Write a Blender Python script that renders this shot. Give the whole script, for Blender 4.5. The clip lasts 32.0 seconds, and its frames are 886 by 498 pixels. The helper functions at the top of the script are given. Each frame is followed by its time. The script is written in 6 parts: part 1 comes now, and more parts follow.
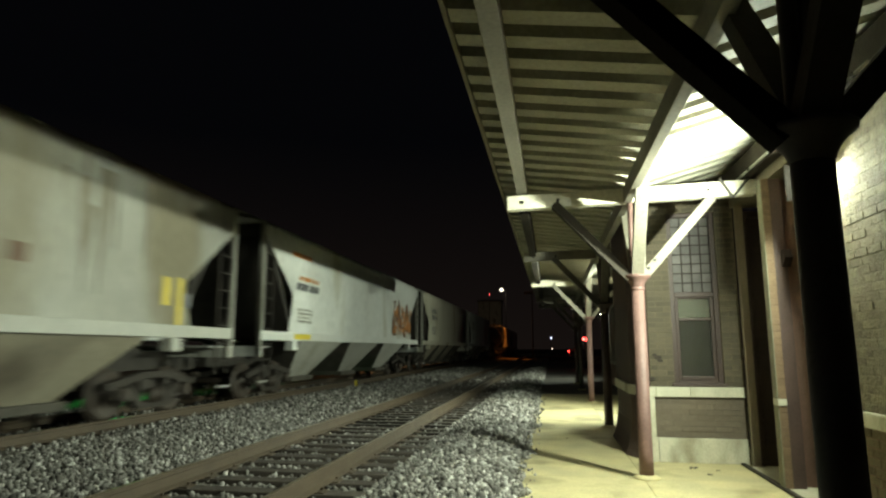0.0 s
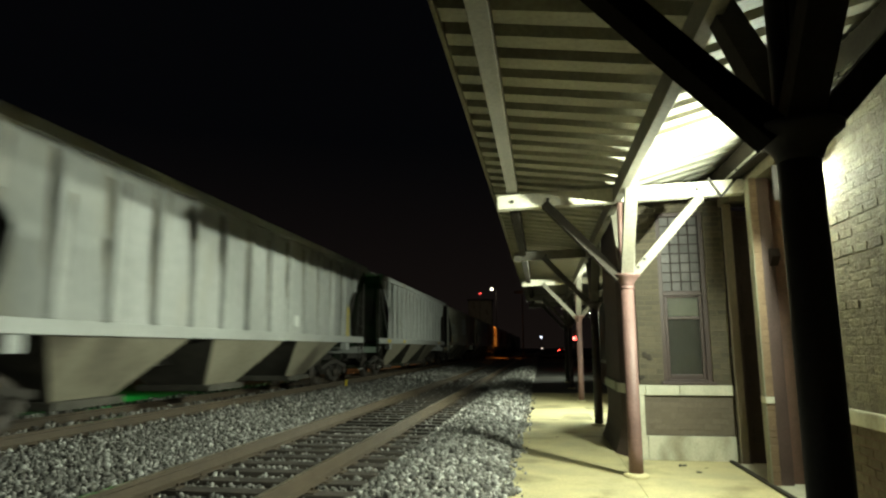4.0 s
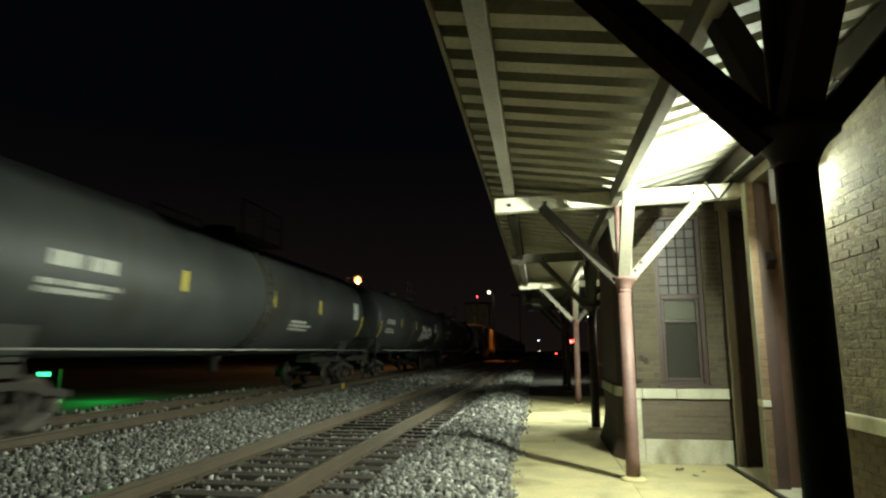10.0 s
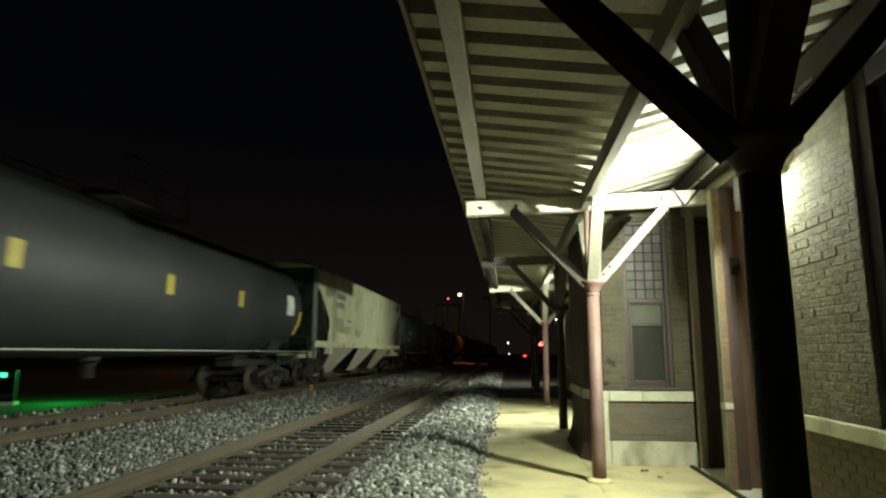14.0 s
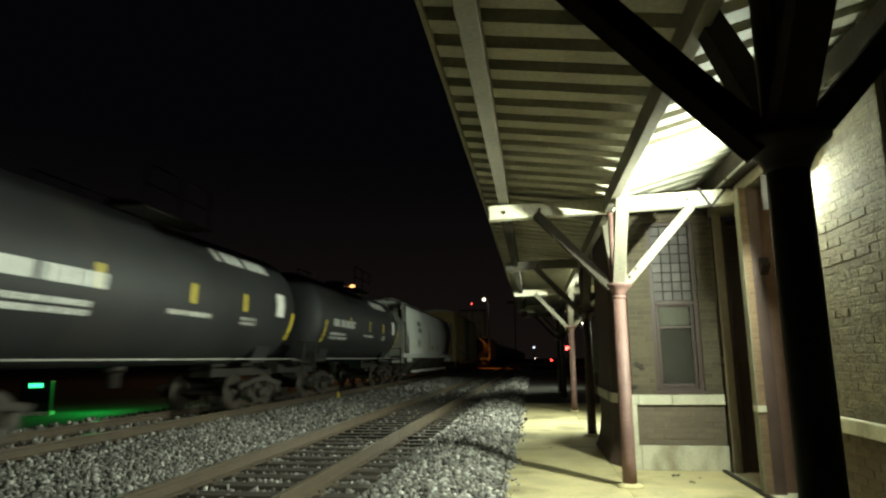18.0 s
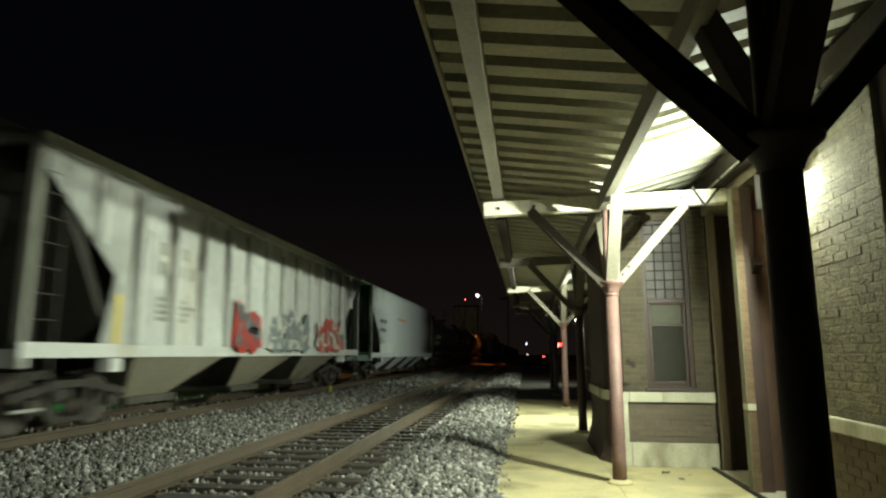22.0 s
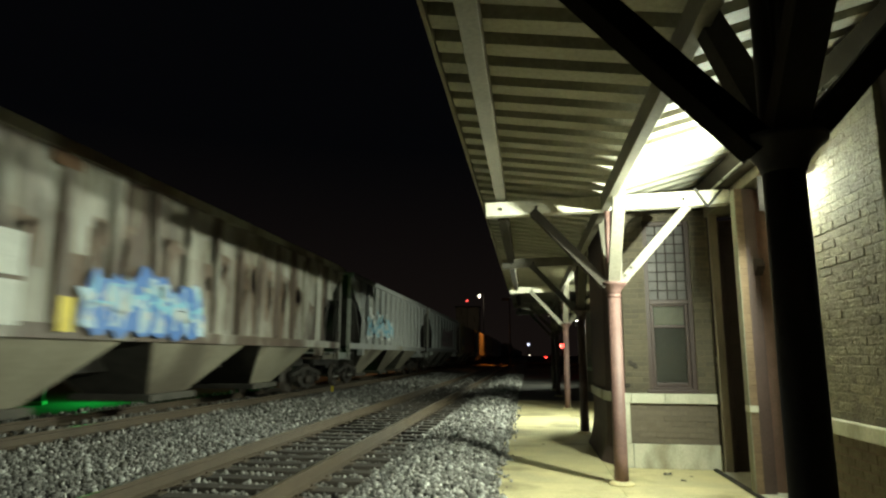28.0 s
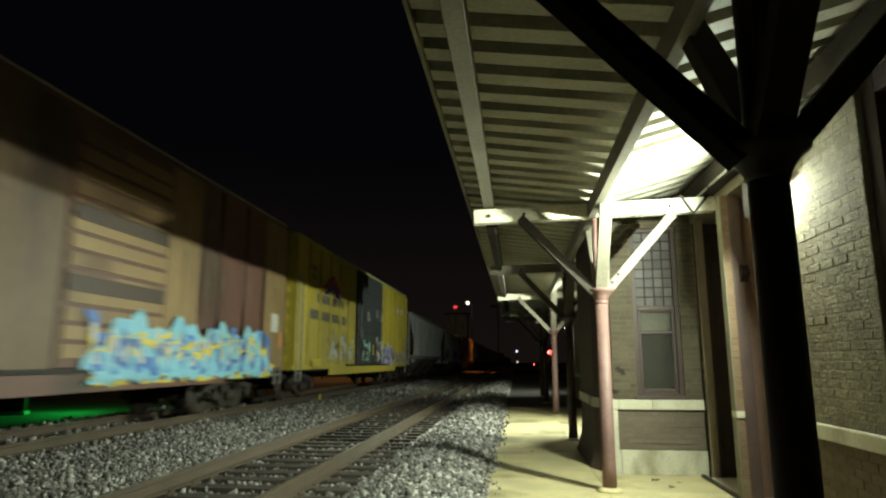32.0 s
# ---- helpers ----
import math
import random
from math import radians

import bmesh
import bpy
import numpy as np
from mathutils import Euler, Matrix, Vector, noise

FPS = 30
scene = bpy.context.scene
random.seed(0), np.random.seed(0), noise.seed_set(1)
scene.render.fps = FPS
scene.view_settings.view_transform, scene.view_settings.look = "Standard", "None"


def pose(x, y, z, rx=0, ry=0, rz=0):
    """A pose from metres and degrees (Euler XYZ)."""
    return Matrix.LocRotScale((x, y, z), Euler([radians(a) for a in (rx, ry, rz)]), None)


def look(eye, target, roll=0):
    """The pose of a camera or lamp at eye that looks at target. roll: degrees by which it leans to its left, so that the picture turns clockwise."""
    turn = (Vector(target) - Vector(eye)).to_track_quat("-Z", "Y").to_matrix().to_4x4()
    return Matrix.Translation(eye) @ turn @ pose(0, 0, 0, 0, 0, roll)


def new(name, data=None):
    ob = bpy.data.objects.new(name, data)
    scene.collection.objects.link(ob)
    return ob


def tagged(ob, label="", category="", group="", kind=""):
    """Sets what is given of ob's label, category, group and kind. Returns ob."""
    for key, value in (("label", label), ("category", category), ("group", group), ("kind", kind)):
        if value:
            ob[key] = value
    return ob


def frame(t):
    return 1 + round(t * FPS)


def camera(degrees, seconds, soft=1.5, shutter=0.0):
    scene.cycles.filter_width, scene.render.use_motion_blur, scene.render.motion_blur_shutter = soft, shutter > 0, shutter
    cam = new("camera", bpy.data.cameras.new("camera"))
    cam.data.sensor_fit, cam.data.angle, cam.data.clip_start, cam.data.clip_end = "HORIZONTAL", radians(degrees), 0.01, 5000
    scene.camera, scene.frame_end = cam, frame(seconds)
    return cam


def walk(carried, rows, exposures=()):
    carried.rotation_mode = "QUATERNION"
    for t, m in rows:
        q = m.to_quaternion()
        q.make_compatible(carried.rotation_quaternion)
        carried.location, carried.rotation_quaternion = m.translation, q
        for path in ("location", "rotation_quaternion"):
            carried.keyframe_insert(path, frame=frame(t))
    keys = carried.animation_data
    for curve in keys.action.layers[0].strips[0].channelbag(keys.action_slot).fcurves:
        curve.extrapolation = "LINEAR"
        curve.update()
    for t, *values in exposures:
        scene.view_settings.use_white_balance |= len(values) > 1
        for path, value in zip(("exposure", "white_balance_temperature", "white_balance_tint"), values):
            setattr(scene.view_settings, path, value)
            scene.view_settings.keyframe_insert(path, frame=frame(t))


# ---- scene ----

# ---------------------------------------------------------------- camera
EYE = (0.0, 0.0, 1.4)
TURNS = (
    (0, 9.80, 9.10, -0.02), (0.5, 9.89, 8.93, -0.04), (1, 9.33, 8.78, -0.09), (1.5, 8.81, 8.75, -0.20), (2, 8.96, 8.79, -0.27), (2.5, 9.13, 8.87, -0.24),
    (3, 9.12, 8.92, -0.32), (3.5, 8.96, 8.97, -0.25), (5.5, 8.84, 9.27, -0.25), (6, 8.86, 9.31, -0.27), (6.5, 8.83, 9.36, -0.16), (7, 8.75, 9.39, -0.25),
    (7.5, 8.72, 9.42, -0.23), (8, 8.69, 9.45, -0.11), (8.5, 8.64, 9.39, -0.01), (9, 8.60, 9.38, -0.18), (9.5, 8.61, 9.30, -0.08), (10, 8.65, 9.32, -0.16),
    (10.5, 8.56, 9.32, 0.00), (11, 8.28, 9.32, 0.13), (11.5, 7.53, 9.36, 0.42), (12, 6.61, 9.43, 0.33), (12.5, 6.05, 9.55, 0.05), (13, 5.77, 9.64, -0.00),
    (13.5, 5.76, 9.61, 0.07), (14, 5.95, 9.51, 0.12), (14.5, 6.24, 9.48, -0.16), (16.5, 7.72, 9.94, -0.61), (17, 7.91, 9.87, -0.50), (17.5, 8.01, 9.85, -0.60),
    (18, 8.15, 10.02, -0.62), (18.5, 8.26, 10.12, -0.64), (19, 8.31, 10.15, -0.66), (19.5, 8.34, 10.15, -0.52), (20, 8.35, 10.12, -0.11), (20.5, 8.17, 10.09, -0.01),
    (21, 8.01, 9.94, 0.10), (21.5, 7.79, 9.79, 0.02), (22, 7.59, 9.59, 0.03), (22.5, 7.43, 9.40, 0.12), (23, 7.28, 9.27, 0.21), (23.5, 7.18, 9.24, 0.39),
    (24, 7.27, 9.29, 0.37), (24.5, 7.38, 9.36, 0.21), (25, 7.48, 9.36, -0.10), (25.5, 7.63, 9.37, -0.09), (27.5, 7.94, 9.65, 0.40), (28, 7.79, 9.64, 0.22),
    (28.5, 7.67, 9.58, 0.23), (29, 7.50, 9.63, -0.02), (29.5, 7.40, 9.72, -0.06), (30, 7.36, 9.84, -0.10), (30.5, 7.31, 10.00, -0.08), (31, 7.19, 10.09, -0.02),
    (31.5, 6.95, 10.20, 0.01), (32, 6.68, 10.28, -0.04),
)


def aim(yaw, pitch, roll):
    a, b = radians(yaw), radians(pitch)
    way = Vector((-math.sin(a) * math.cos(b), math.cos(a) * math.cos(b), math.sin(b)))
    return look(EYE, Vector(EYE) + way * 10, roll)


cam = camera(71.0, 32.0, 2.3, 0.45)
walk(cam, [(t, aim(yaw, pitch, roll)) for t, yaw, pitch, roll in TURNS])
scene.view_settings.exposure = 0.0

# ---------------------------------------------------------------- night sky and lamps
world = bpy.data.worlds.new("night")
scene.world = world
world.use_nodes = True
back = world.node_tree.nodes["Background"]
wn, wl = world.node_tree.nodes, world.node_tree.links
wco, wsep, wmap = wn.new("ShaderNodeTexCoord"), wn.new("ShaderNodeSeparateXYZ"), wn.new("ShaderNodeMapRange")
wmix = wn.new("ShaderNodeMix")
wmix.data_type = "RGBA"
wmix.inputs["A"].default_value, wmix.inputs["B"].default_value = (0.0070, 0.0050, 0.0042, 1), (0.0012, 0.0013, 0.0017, 1)
wmap.inputs["From Min"].default_value, wmap.inputs["From Max"].default_value = 0.0, 0.32
wl.new(wco.outputs["Generated"], wsep.inputs[0])
wl.new(wsep.outputs["Z"], wmap.inputs["Value"])
wl.new(wmap.outputs[0], wmix.inputs["Factor"])
wl.new(wmix.outputs["Result"], back.inputs[0])
back.inputs[1].default_value = 1.0


def lamp(name, kind, place, power, colour, size=0.1, target=None, spot=120):
    data = bpy.data.lights.new(name, kind)
    data.energy, data.color = power, colour
    if kind == "AREA":
        data.shape, data.size, data.size_y, data.spread = "RECTANGLE", size, 0.05, radians(spot)
    else:
        data.shadow_soft_size = size
    if kind == "SPOT":
        data.spot_size, data.spot_blend = radians(spot), 0.5
    ob = new(name, data)
    ob.matrix_basis = look(place, target) if target else pose(*place)
    return ob


WARM = (0.84, 0.96, 0.76)
# the third lamp is added, unseen, to brighten cars far down the line
LAMP_Y = (5.85, 14.6, 28.6)
for y, glare, flood, ahead in zip(LAMP_Y, (112, 40, 5), (410, 690, 350), (2.0, -3.2, 4.0)):
    # extra source set apart from the flood, added to brighten wall and deck
    lamp("wall_light_source", "POINT", (2.09, y - 0.42, 2.845), glare, WARM, 0.05)
    lamp("floodlight_source", "AREA", (2.16, y, 2.85), flood, WARM, 0.10, (-6.0, y + ahead, 2.0), 180)
lamp("street_light_source", "SPOT", (-3.4, 90.0, 8.9), 2200, (1.0, 0.30, 0.04), 0.25, (-7.6, 90.0, 0.5), 75)
lamp("yard_light_source", "POINT", (-18.9, 63.8, 8.35), 1600, (1.0, 0.45, 0.14), 0.3)
lamp("signal_light_source", "POINT", (-15.35, 20.4, 0.80), 130, (0.01, 1.0, 0.12), 0.05)
lamp("far_lamp_source", "POINT", (-11.5, 148.7, 14.7), 160, (1.0, 0.9, 0.7), 0.3)

# ---------------------------------------------------------------- materials
def rgb(c):
    return (*c, 1.0)


def surface(name, base, other=None, rough=0.7, metal=0.0, scale=3.0, stretch=(1, 1, 1), mix=0.6, bump=0.15, fine=40.0,
            grime=None, grime_at=0.55, by_object=0.0):
    """Paint or stone with two scales of variation, fine relief and optional grime in patches."""
    m = bpy.data.materials.new(name)
    m.use_nodes = True
    t = m.node_tree
    n, l = t.nodes, t.links
    b = n["Principled BSDF"]
    b.inputs["Roughness"].default_value, b.inputs["Metallic"].default_value = rough, metal
    co = n.new("ShaderNodeTexCoord")
    mp = n.new("ShaderNodeMapping")
    mp.inputs["Scale"].default_value = stretch
    l.new(co.outputs["Object"], mp.inputs["Vector"])
    info = n.new("ShaderNodeObjectInfo")
    far = n.new("ShaderNodeVectorMath")
    far.operation = "SCALE"
    far.inputs["Scale"].default_value = 37.0
    cmb = n.new("ShaderNodeCombineXYZ")
    for k in range(3):
        l.new(info.outputs["Random"], cmb.inputs[k])
    l.new(cmb.outputs[0], far.inputs[0])
    add = n.new("ShaderNodeVectorMath")
    l.new(mp.outputs[0], add.inputs[0])
    l.new(far.outputs[0], add.inputs[1])
    na = n.new("ShaderNodeTexNoise")
    na.inputs["Scale"].default_value, na.inputs["Detail"].default_value = scale, 6
    nb = n.new("ShaderNodeTexNoise")
    nb.inputs["Scale"].default_value, nb.inputs["Detail"].default_value = fine, 4
    for q in (na, nb):
        l.new(add.outputs[0], q.inputs["Vector"])
    other = other or tuple(c * 0.6 for c in base)
    ramp = n.new("ShaderNodeMapRange")
    ramp.inputs["From Min"].default_value, ramp.inputs["From Max"].default_value = 0.35, 0.68
    ramp.inputs["To Max"].default_value = mix
    l.new(na.outputs["Fac"], ramp.inputs["Value"])
    m1 = n.new("ShaderNodeMix")
    m1.data_type = "RGBA"
    m1.inputs["A"].default_value, m1.inputs["B"].default_value = rgb(base), rgb(other)
    l.new(ramp.outputs[0], m1.inputs["Factor"])
    out = m1.outputs["Result"]
    if grime:
        nc = n.new("ShaderNodeTexNoise")
        nc.inputs["Scale"].default_value, nc.inputs["Detail"].default_value = scale * 0.45, 8
        l.new(add.outputs[0], nc.inputs["Vector"])
        r2 = n.new("ShaderNodeMapRange")
        r2.inputs["From Min"].default_value, r2.inputs["From Max"].default_value = grime_at, grime_at + 0.1
        l.new(nc.outputs["Fac"], r2.inputs["Value"])
        m2 = n.new("ShaderNodeMix")
        m2.data_type = "RGBA"
        m2.inputs["B"].default_value = rgb(grime)
        l.new(out, m2.inputs["A"])
        l.new(r2.outputs[0], m2.inputs["Factor"])
        out = m2.outputs["Result"]
    hsv = n.new("ShaderNodeHueSaturation")
    r3 = n.new("ShaderNodeMapRange")
    r3.inputs["To Min"].default_value, r3.inputs["To Max"].default_value = 1 - by_object, 1 + by_object
    l.new(info.outputs["Random"], r3.inputs["Value"])
    r4 = n.new("ShaderNodeMapRange")
    r4.inputs["From Min"].default_value, r4.inputs["From Max"].default_value = 0.3, 0.7
    r4.inputs["To Min"].default_value, r4.inputs["To Max"].default_value = 0.85, 1.12
    l.new(nb.outputs["Fac"], r4.inputs["Value"])
    mul = n.new("ShaderNodeMath")
    mul.operation = "MULTIPLY"
    l.new(r3.outputs[0], mul.inputs[0])
    l.new(r4.outputs[0], mul.inputs[1])
    l.new(mul.outputs[0], hsv.inputs["Value"])
    l.new(out, hsv.inputs["Color"])
    l.new(hsv.outputs[0], b.inputs["Base Color"])
    bp = n.new("ShaderNodeBump")
    bp.inputs["Strength"].default_value, bp.inputs["Distance"].default_value = bump, 0.02
    l.new(nb.outputs["Fac"], bp.inputs["Height"])
    l.new(bp.outputs[0], b.inputs["Normal"])
    return m


def glow(name, colour, power):
    m = bpy.data.materials.new(name)
    m.use_nodes = True
    b = m.node_tree.nodes["Principled BSDF"]
    b.inputs["Base Color"].default_value = rgb(colour)
    b.inputs["Emission Color"].default_value = rgb(colour)
    b.inputs["Emission Strength"].default_value = power
    return m


MAT = {
    "ballast": surface("ballast", (0.165, 0.152, 0.128), (0.075, 0.068, 0.058), 0.9, scale=30, fine=90, bump=0.6, mix=0.8),
    "stone": surface("ballast_stone", (0.40, 0.385, 0.36), (0.24, 0.225, 0.2), 0.85, scale=9, fine=60, mix=0.8),
    "piering": surface("orange_brick_edge", (0.19, 0.125, 0.072), (0.11, 0.07, 0.043), 0.85, scale=8, fine=60),
    "mauve": surface("mauve_board_paint", (0.080, 0.048, 0.041), (0.055, 0.033, 0.028), 0.6, scale=3, fine=40, bump=0.06),
    "ground": surface("dark_earth", (0.10, 0.09, 0.07), (0.05, 0.045, 0.035), 0.95, scale=0.6, fine=12),
    "asphalt": surface("asphalt", (0.040, 0.035, 0.029), (0.022, 0.019, 0.016), 0.9, scale=0.8, fine=50, grime=(0.085, 0.078, 0.065), grime_at=0.6),
    "concrete": surface("platform_concrete", (0.52, 0.45, 0.24), (0.33, 0.295, 0.185), 0.75, scale=2.0, fine=45, bump=0.1,
                        grime=(0.25, 0.215, 0.115), grime_at=0.55),
    "base_stone": surface("pale_base_stone", (0.52, 0.50, 0.39), (0.36, 0.335, 0.25), 0.8, scale=3, fine=50, stretch=(1.6, 1.6, 0.6), grime=(0.26, 0.235, 0.16), grime_at=0.56),
    "rail": surface("rusty_rail", (0.088, 0.064, 0.040), (0.055, 0.039, 0.026), 0.75, scale=2, fine=60),
    "rail_top": surface("worn_rail_head", (0.24, 0.19, 0.13), (0.16, 0.12, 0.08), 0.4, 0.7, scale=2, fine=60),
    "tie": surface("weathered_tie", (0.062, 0.050, 0.039), (0.03, 0.025, 0.021), 0.95, scale=2, stretch=(1, 8, 8), fine=20, by_object=0.3),
    "basebrick": surface("brown_base_brick", (0.135, 0.103, 0.064), (0.08, 0.06, 0.038), 0.9, scale=7, fine=48, bump=0.6, by_object=0.16),
    "brick": surface("tan_brick", (0.172, 0.147, 0.096), (0.095, 0.08, 0.054), 0.9, scale=7, fine=48, bump=0.7, mix=0.8, by_object=0.20),
    "baybrick": surface("olive_brown_brick", (0.080, 0.064, 0.039), (0.050, 0.040, 0.026), 0.85, scale=6, fine=60, by_object=0.2),
    "baymortar": surface("dull_brown_mortar", (0.115, 0.095, 0.059), (0.078, 0.064, 0.041), 0.95, scale=5, fine=70),
    "mortar": surface("mortar", (0.165, 0.142, 0.095), (0.10, 0.086, 0.06), 0.95, scale=5, fine=50, bump=0.7),
    "darkbrick": surface("dark_red_brick", (0.15, 0.085, 0.06), (0.09, 0.055, 0.04), 0.85, scale=6, fine=60, by_object=0.2),
    "baydark": surface("very_dark_red_brick", (0.062, 0.036, 0.028), (0.036, 0.022, 0.018), 0.85, scale=6, fine=60),
    "pinkpaint": surface("faded_red_paint", (0.175, 0.098, 0.084), (0.11, 0.06, 0.052), 0.62, scale=4, fine=40, bump=0.06),
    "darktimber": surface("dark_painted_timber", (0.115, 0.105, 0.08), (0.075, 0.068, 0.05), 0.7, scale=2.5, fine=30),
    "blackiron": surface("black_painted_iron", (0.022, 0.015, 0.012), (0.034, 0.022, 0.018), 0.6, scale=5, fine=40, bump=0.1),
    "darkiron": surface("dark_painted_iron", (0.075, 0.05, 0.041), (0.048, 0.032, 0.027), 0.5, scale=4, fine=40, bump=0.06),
    "timber": surface("painted_timber", (0.64, 0.60, 0.48), (0.44, 0.41, 0.31), 0.7, scale=2.5, stretch=(1, 1, 1), fine=30),
    "deck": surface("painted_roof_deck", (0.34, 0.32, 0.25), (0.23, 0.215, 0.165), 0.6, scale=2.0, fine=30, bump=0.05),
    "frame": surface("window_frame_paint", (0.048, 0.027, 0.021), (0.032, 0.018, 0.014), 0.6, scale=4),
    "curtain": surface("drawn_blind", (0.46, 0.48, 0.49), (0.38, 0.40, 0.41), 0.8, scale=2, fine=15),
    # dark timber; on purlins and braces its darkness includes painted-in shade
    "darkshadetimber": surface("dark_shade_timber", (0.044, 0.037, 0.029), (0.028, 0.024, 0.019), 0.75, scale=2.5, fine=30),
    "midtimber": surface("mid_timber_paint", (0.20, 0.18, 0.138), (0.135, 0.12, 0.09), 0.7, scale=2.5, fine=30),
    # shade on the nearest brace and the lamp cheeks put into the colour
    "shadeblack": surface("shade_black_timber", (0.004, 0.0034, 0.003), (0.007, 0.006, 0.005), 0.8, scale=2.5, fine=30),
    "panelbrick": surface("brown_panel_brick", (0.128, 0.102, 0.072), (0.095, 0.074, 0.052), 0.85, scale=6, fine=60, by_object=0.07),
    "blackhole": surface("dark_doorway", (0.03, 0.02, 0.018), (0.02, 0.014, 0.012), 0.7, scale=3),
    "truck": surface("dusty_truck_steel", (0.042, 0.035, 0.027), (0.022, 0.018, 0.014), 0.85, 0.0, scale=4, fine=40),
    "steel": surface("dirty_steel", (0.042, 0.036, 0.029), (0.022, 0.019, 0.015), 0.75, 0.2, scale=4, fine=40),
    "wheel": surface("wheel_steel", (0.058, 0.045, 0.034), (0.03, 0.023, 0.018), 0.6, 0.2, scale=5),
    # grime, with the shade of the gaps between bays put into the colour
    "baygrimeshade": surface("grimy_shaded_bay_steel", (0.085, 0.076, 0.06), (0.045, 0.04, 0.031), 0.85, scale=2.5, fine=30, mix=0.9),
    "galv": surface("grey_ladder_steel", (0.36, 0.36, 0.33), (0.25, 0.24, 0.21), 0.5, 0.1, scale=4),
    "black": surface("black_paint", (0.02, 0.02, 0.024), (0.03, 0.028, 0.026), 0.32, scale=1.2, bump=0.03),
    "white": surface("white_marking", (0.78, 0.78, 0.74), (0.6, 0.6, 0.56), 0.5, scale=6, bump=0.03),
    "yellow": surface("yellow_marking", (0.72, 0.56, 0.06), (0.55, 0.42, 0.05), 0.5, scale=6, bump=0.03),
    "ink": surface("dark_marking", (0.10, 0.10, 0.11), (0.2, 0.2, 0.19), 0.6, scale=8, bump=0.03),
    "red": surface("red_marking", (0.5, 0.05, 0.04), (0.36, 0.04, 0.03), 0.5, scale=6, bump=0.03),
    "blue": surface("blue_marking", (0.09, 0.22, 0.55), (0.07, 0.15, 0.4), 0.5, scale=6, bump=0.03),
    "cyan": surface("pale_blue_marking", (0.25, 0.55, 0.68), (0.18, 0.42, 0.55), 0.5, scale=6, bump=0.03),
    "violet": surface("violet_marking", (0.13, 0.09, 0.52), (0.08, 0.06, 0.36), 0.5, scale=6, bump=0.03),
    "mint": surface("mint_marking", (0.35, 0.62, 0.52), (0.3, 0.5, 0.45), 0.5, scale=6, bump=0.03),
    "orange": surface("orange_marking", (0.65, 0.25, 0.05), (0.5, 0.2, 0.05), 0.5, scale=6, bump=0.03),
}
for nm, gloss in (("shadeblack", 0.02), ("darkshadetimber", 0.1), ("blackhole", 0.1)):
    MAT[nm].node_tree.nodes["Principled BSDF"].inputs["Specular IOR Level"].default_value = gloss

# ---------------------------------------------------------------- building blocks
def box(bm, x0, x1, y0, y1, z0, z1, bevel=0.0):
    """An axis-aligned block; bevel rounds its edges."""
    vs = [bm.verts.new((x, y, z)) for x in (x0, x1) for y in (y0, y1) for z in (z0, z1)]
    q = [(0, 1, 3, 2), (4, 6, 7, 5), (0, 4, 5, 1), (2, 3, 7, 6), (0, 2, 6, 4), (1, 5, 7, 3)]
    fs = [bm.faces.new([vs[i] for i in f]) for f in q]
    if bevel:
        es = list({e for f in fs for e in f.edges})
        bmesh.ops.bevel(bm, geom=es, offset=bevel, segments=2, affect="EDGES", profile=0.6)
    return bm


def bar(bm, a, b, w, h, up=(0, 0, 1)):
    """A square-edged bar from a to b, w wide and h deep."""
    a, b = Vector(a), Vector(b)
    d = (b - a).normalized()
    s = d.cross(Vector(up))
    s = s.normalized() if s.length > 1e-4 else Vector((1, 0, 0))
    u = s.cross(d)
    vs = [bm.verts.new(p + s * i * w / 2 + u * j * h / 2) for p in (a, b) for i, j in ((-1, -1), (1, -1), (1, 1), (-1, 1))]
    for f in ((3, 2, 1, 0), (4, 5, 6, 7), (0, 1, 5, 4), (1, 2, 6, 5), (2, 3, 7, 6), (3, 0, 4, 7)):
        bm.faces.new([vs[i] for i in f])
    return bm


def rod(bm, a, b, r0, r1=None, n=10):
    """A round bar from a to b."""
    a, b = Vector(a), Vector(b)
    r1 = r0 if r1 is None else r1
    q = (b - a).to_track_quat("Z", "Y")
    ra, rb = [], []
    for i in range(n):
        c = Vector((math.cos(i * math.tau / n), math.sin(i * math.tau / n), 0))
        ra.append(bm.verts.new(a + q @ (c * r0)))
        rb.append(bm.verts.new(b + q @ (c * r1)))
    for i in range(n):
        f = bm.faces.new((ra[i], ra[(i + 1) % n], rb[(i + 1) % n], rb[i]))
        f.smooth = True
    bm.faces.new(ra[::-1])
    bm.faces.new(rb)
    return bm


def turned(bm, profile, n=20, centre=(0, 0), axis="z"):
    """A turned body from (radius, height) pairs."""
    rings = []
    for r, h in profile:
        ring = []
        for i in range(n):
            c, s = math.cos(i * math.tau / n) * r, math.sin(i * math.tau / n) * r
            co = (centre[0] + c, centre[1] + s, h) if axis == "z" else (c + centre[0], h, s + centre[1]) if axis == "y" else (h, c + centre[0], s + centre[1])
            ring.append(bm.verts.new(co))
        rings.append(ring)
    for a, b in zip(rings, rings[1:]):
        for i in range(n):
            f = bm.faces.new((a[i], a[(i + 1) % n], b[(i + 1) % n], b[i]))
            f.smooth = True
    bm.faces.new(rings[0][::-1])
    bm.faces.new(rings[-1])
    bmesh.ops.recalc_face_normals(bm, faces=bm.faces)
    return bm


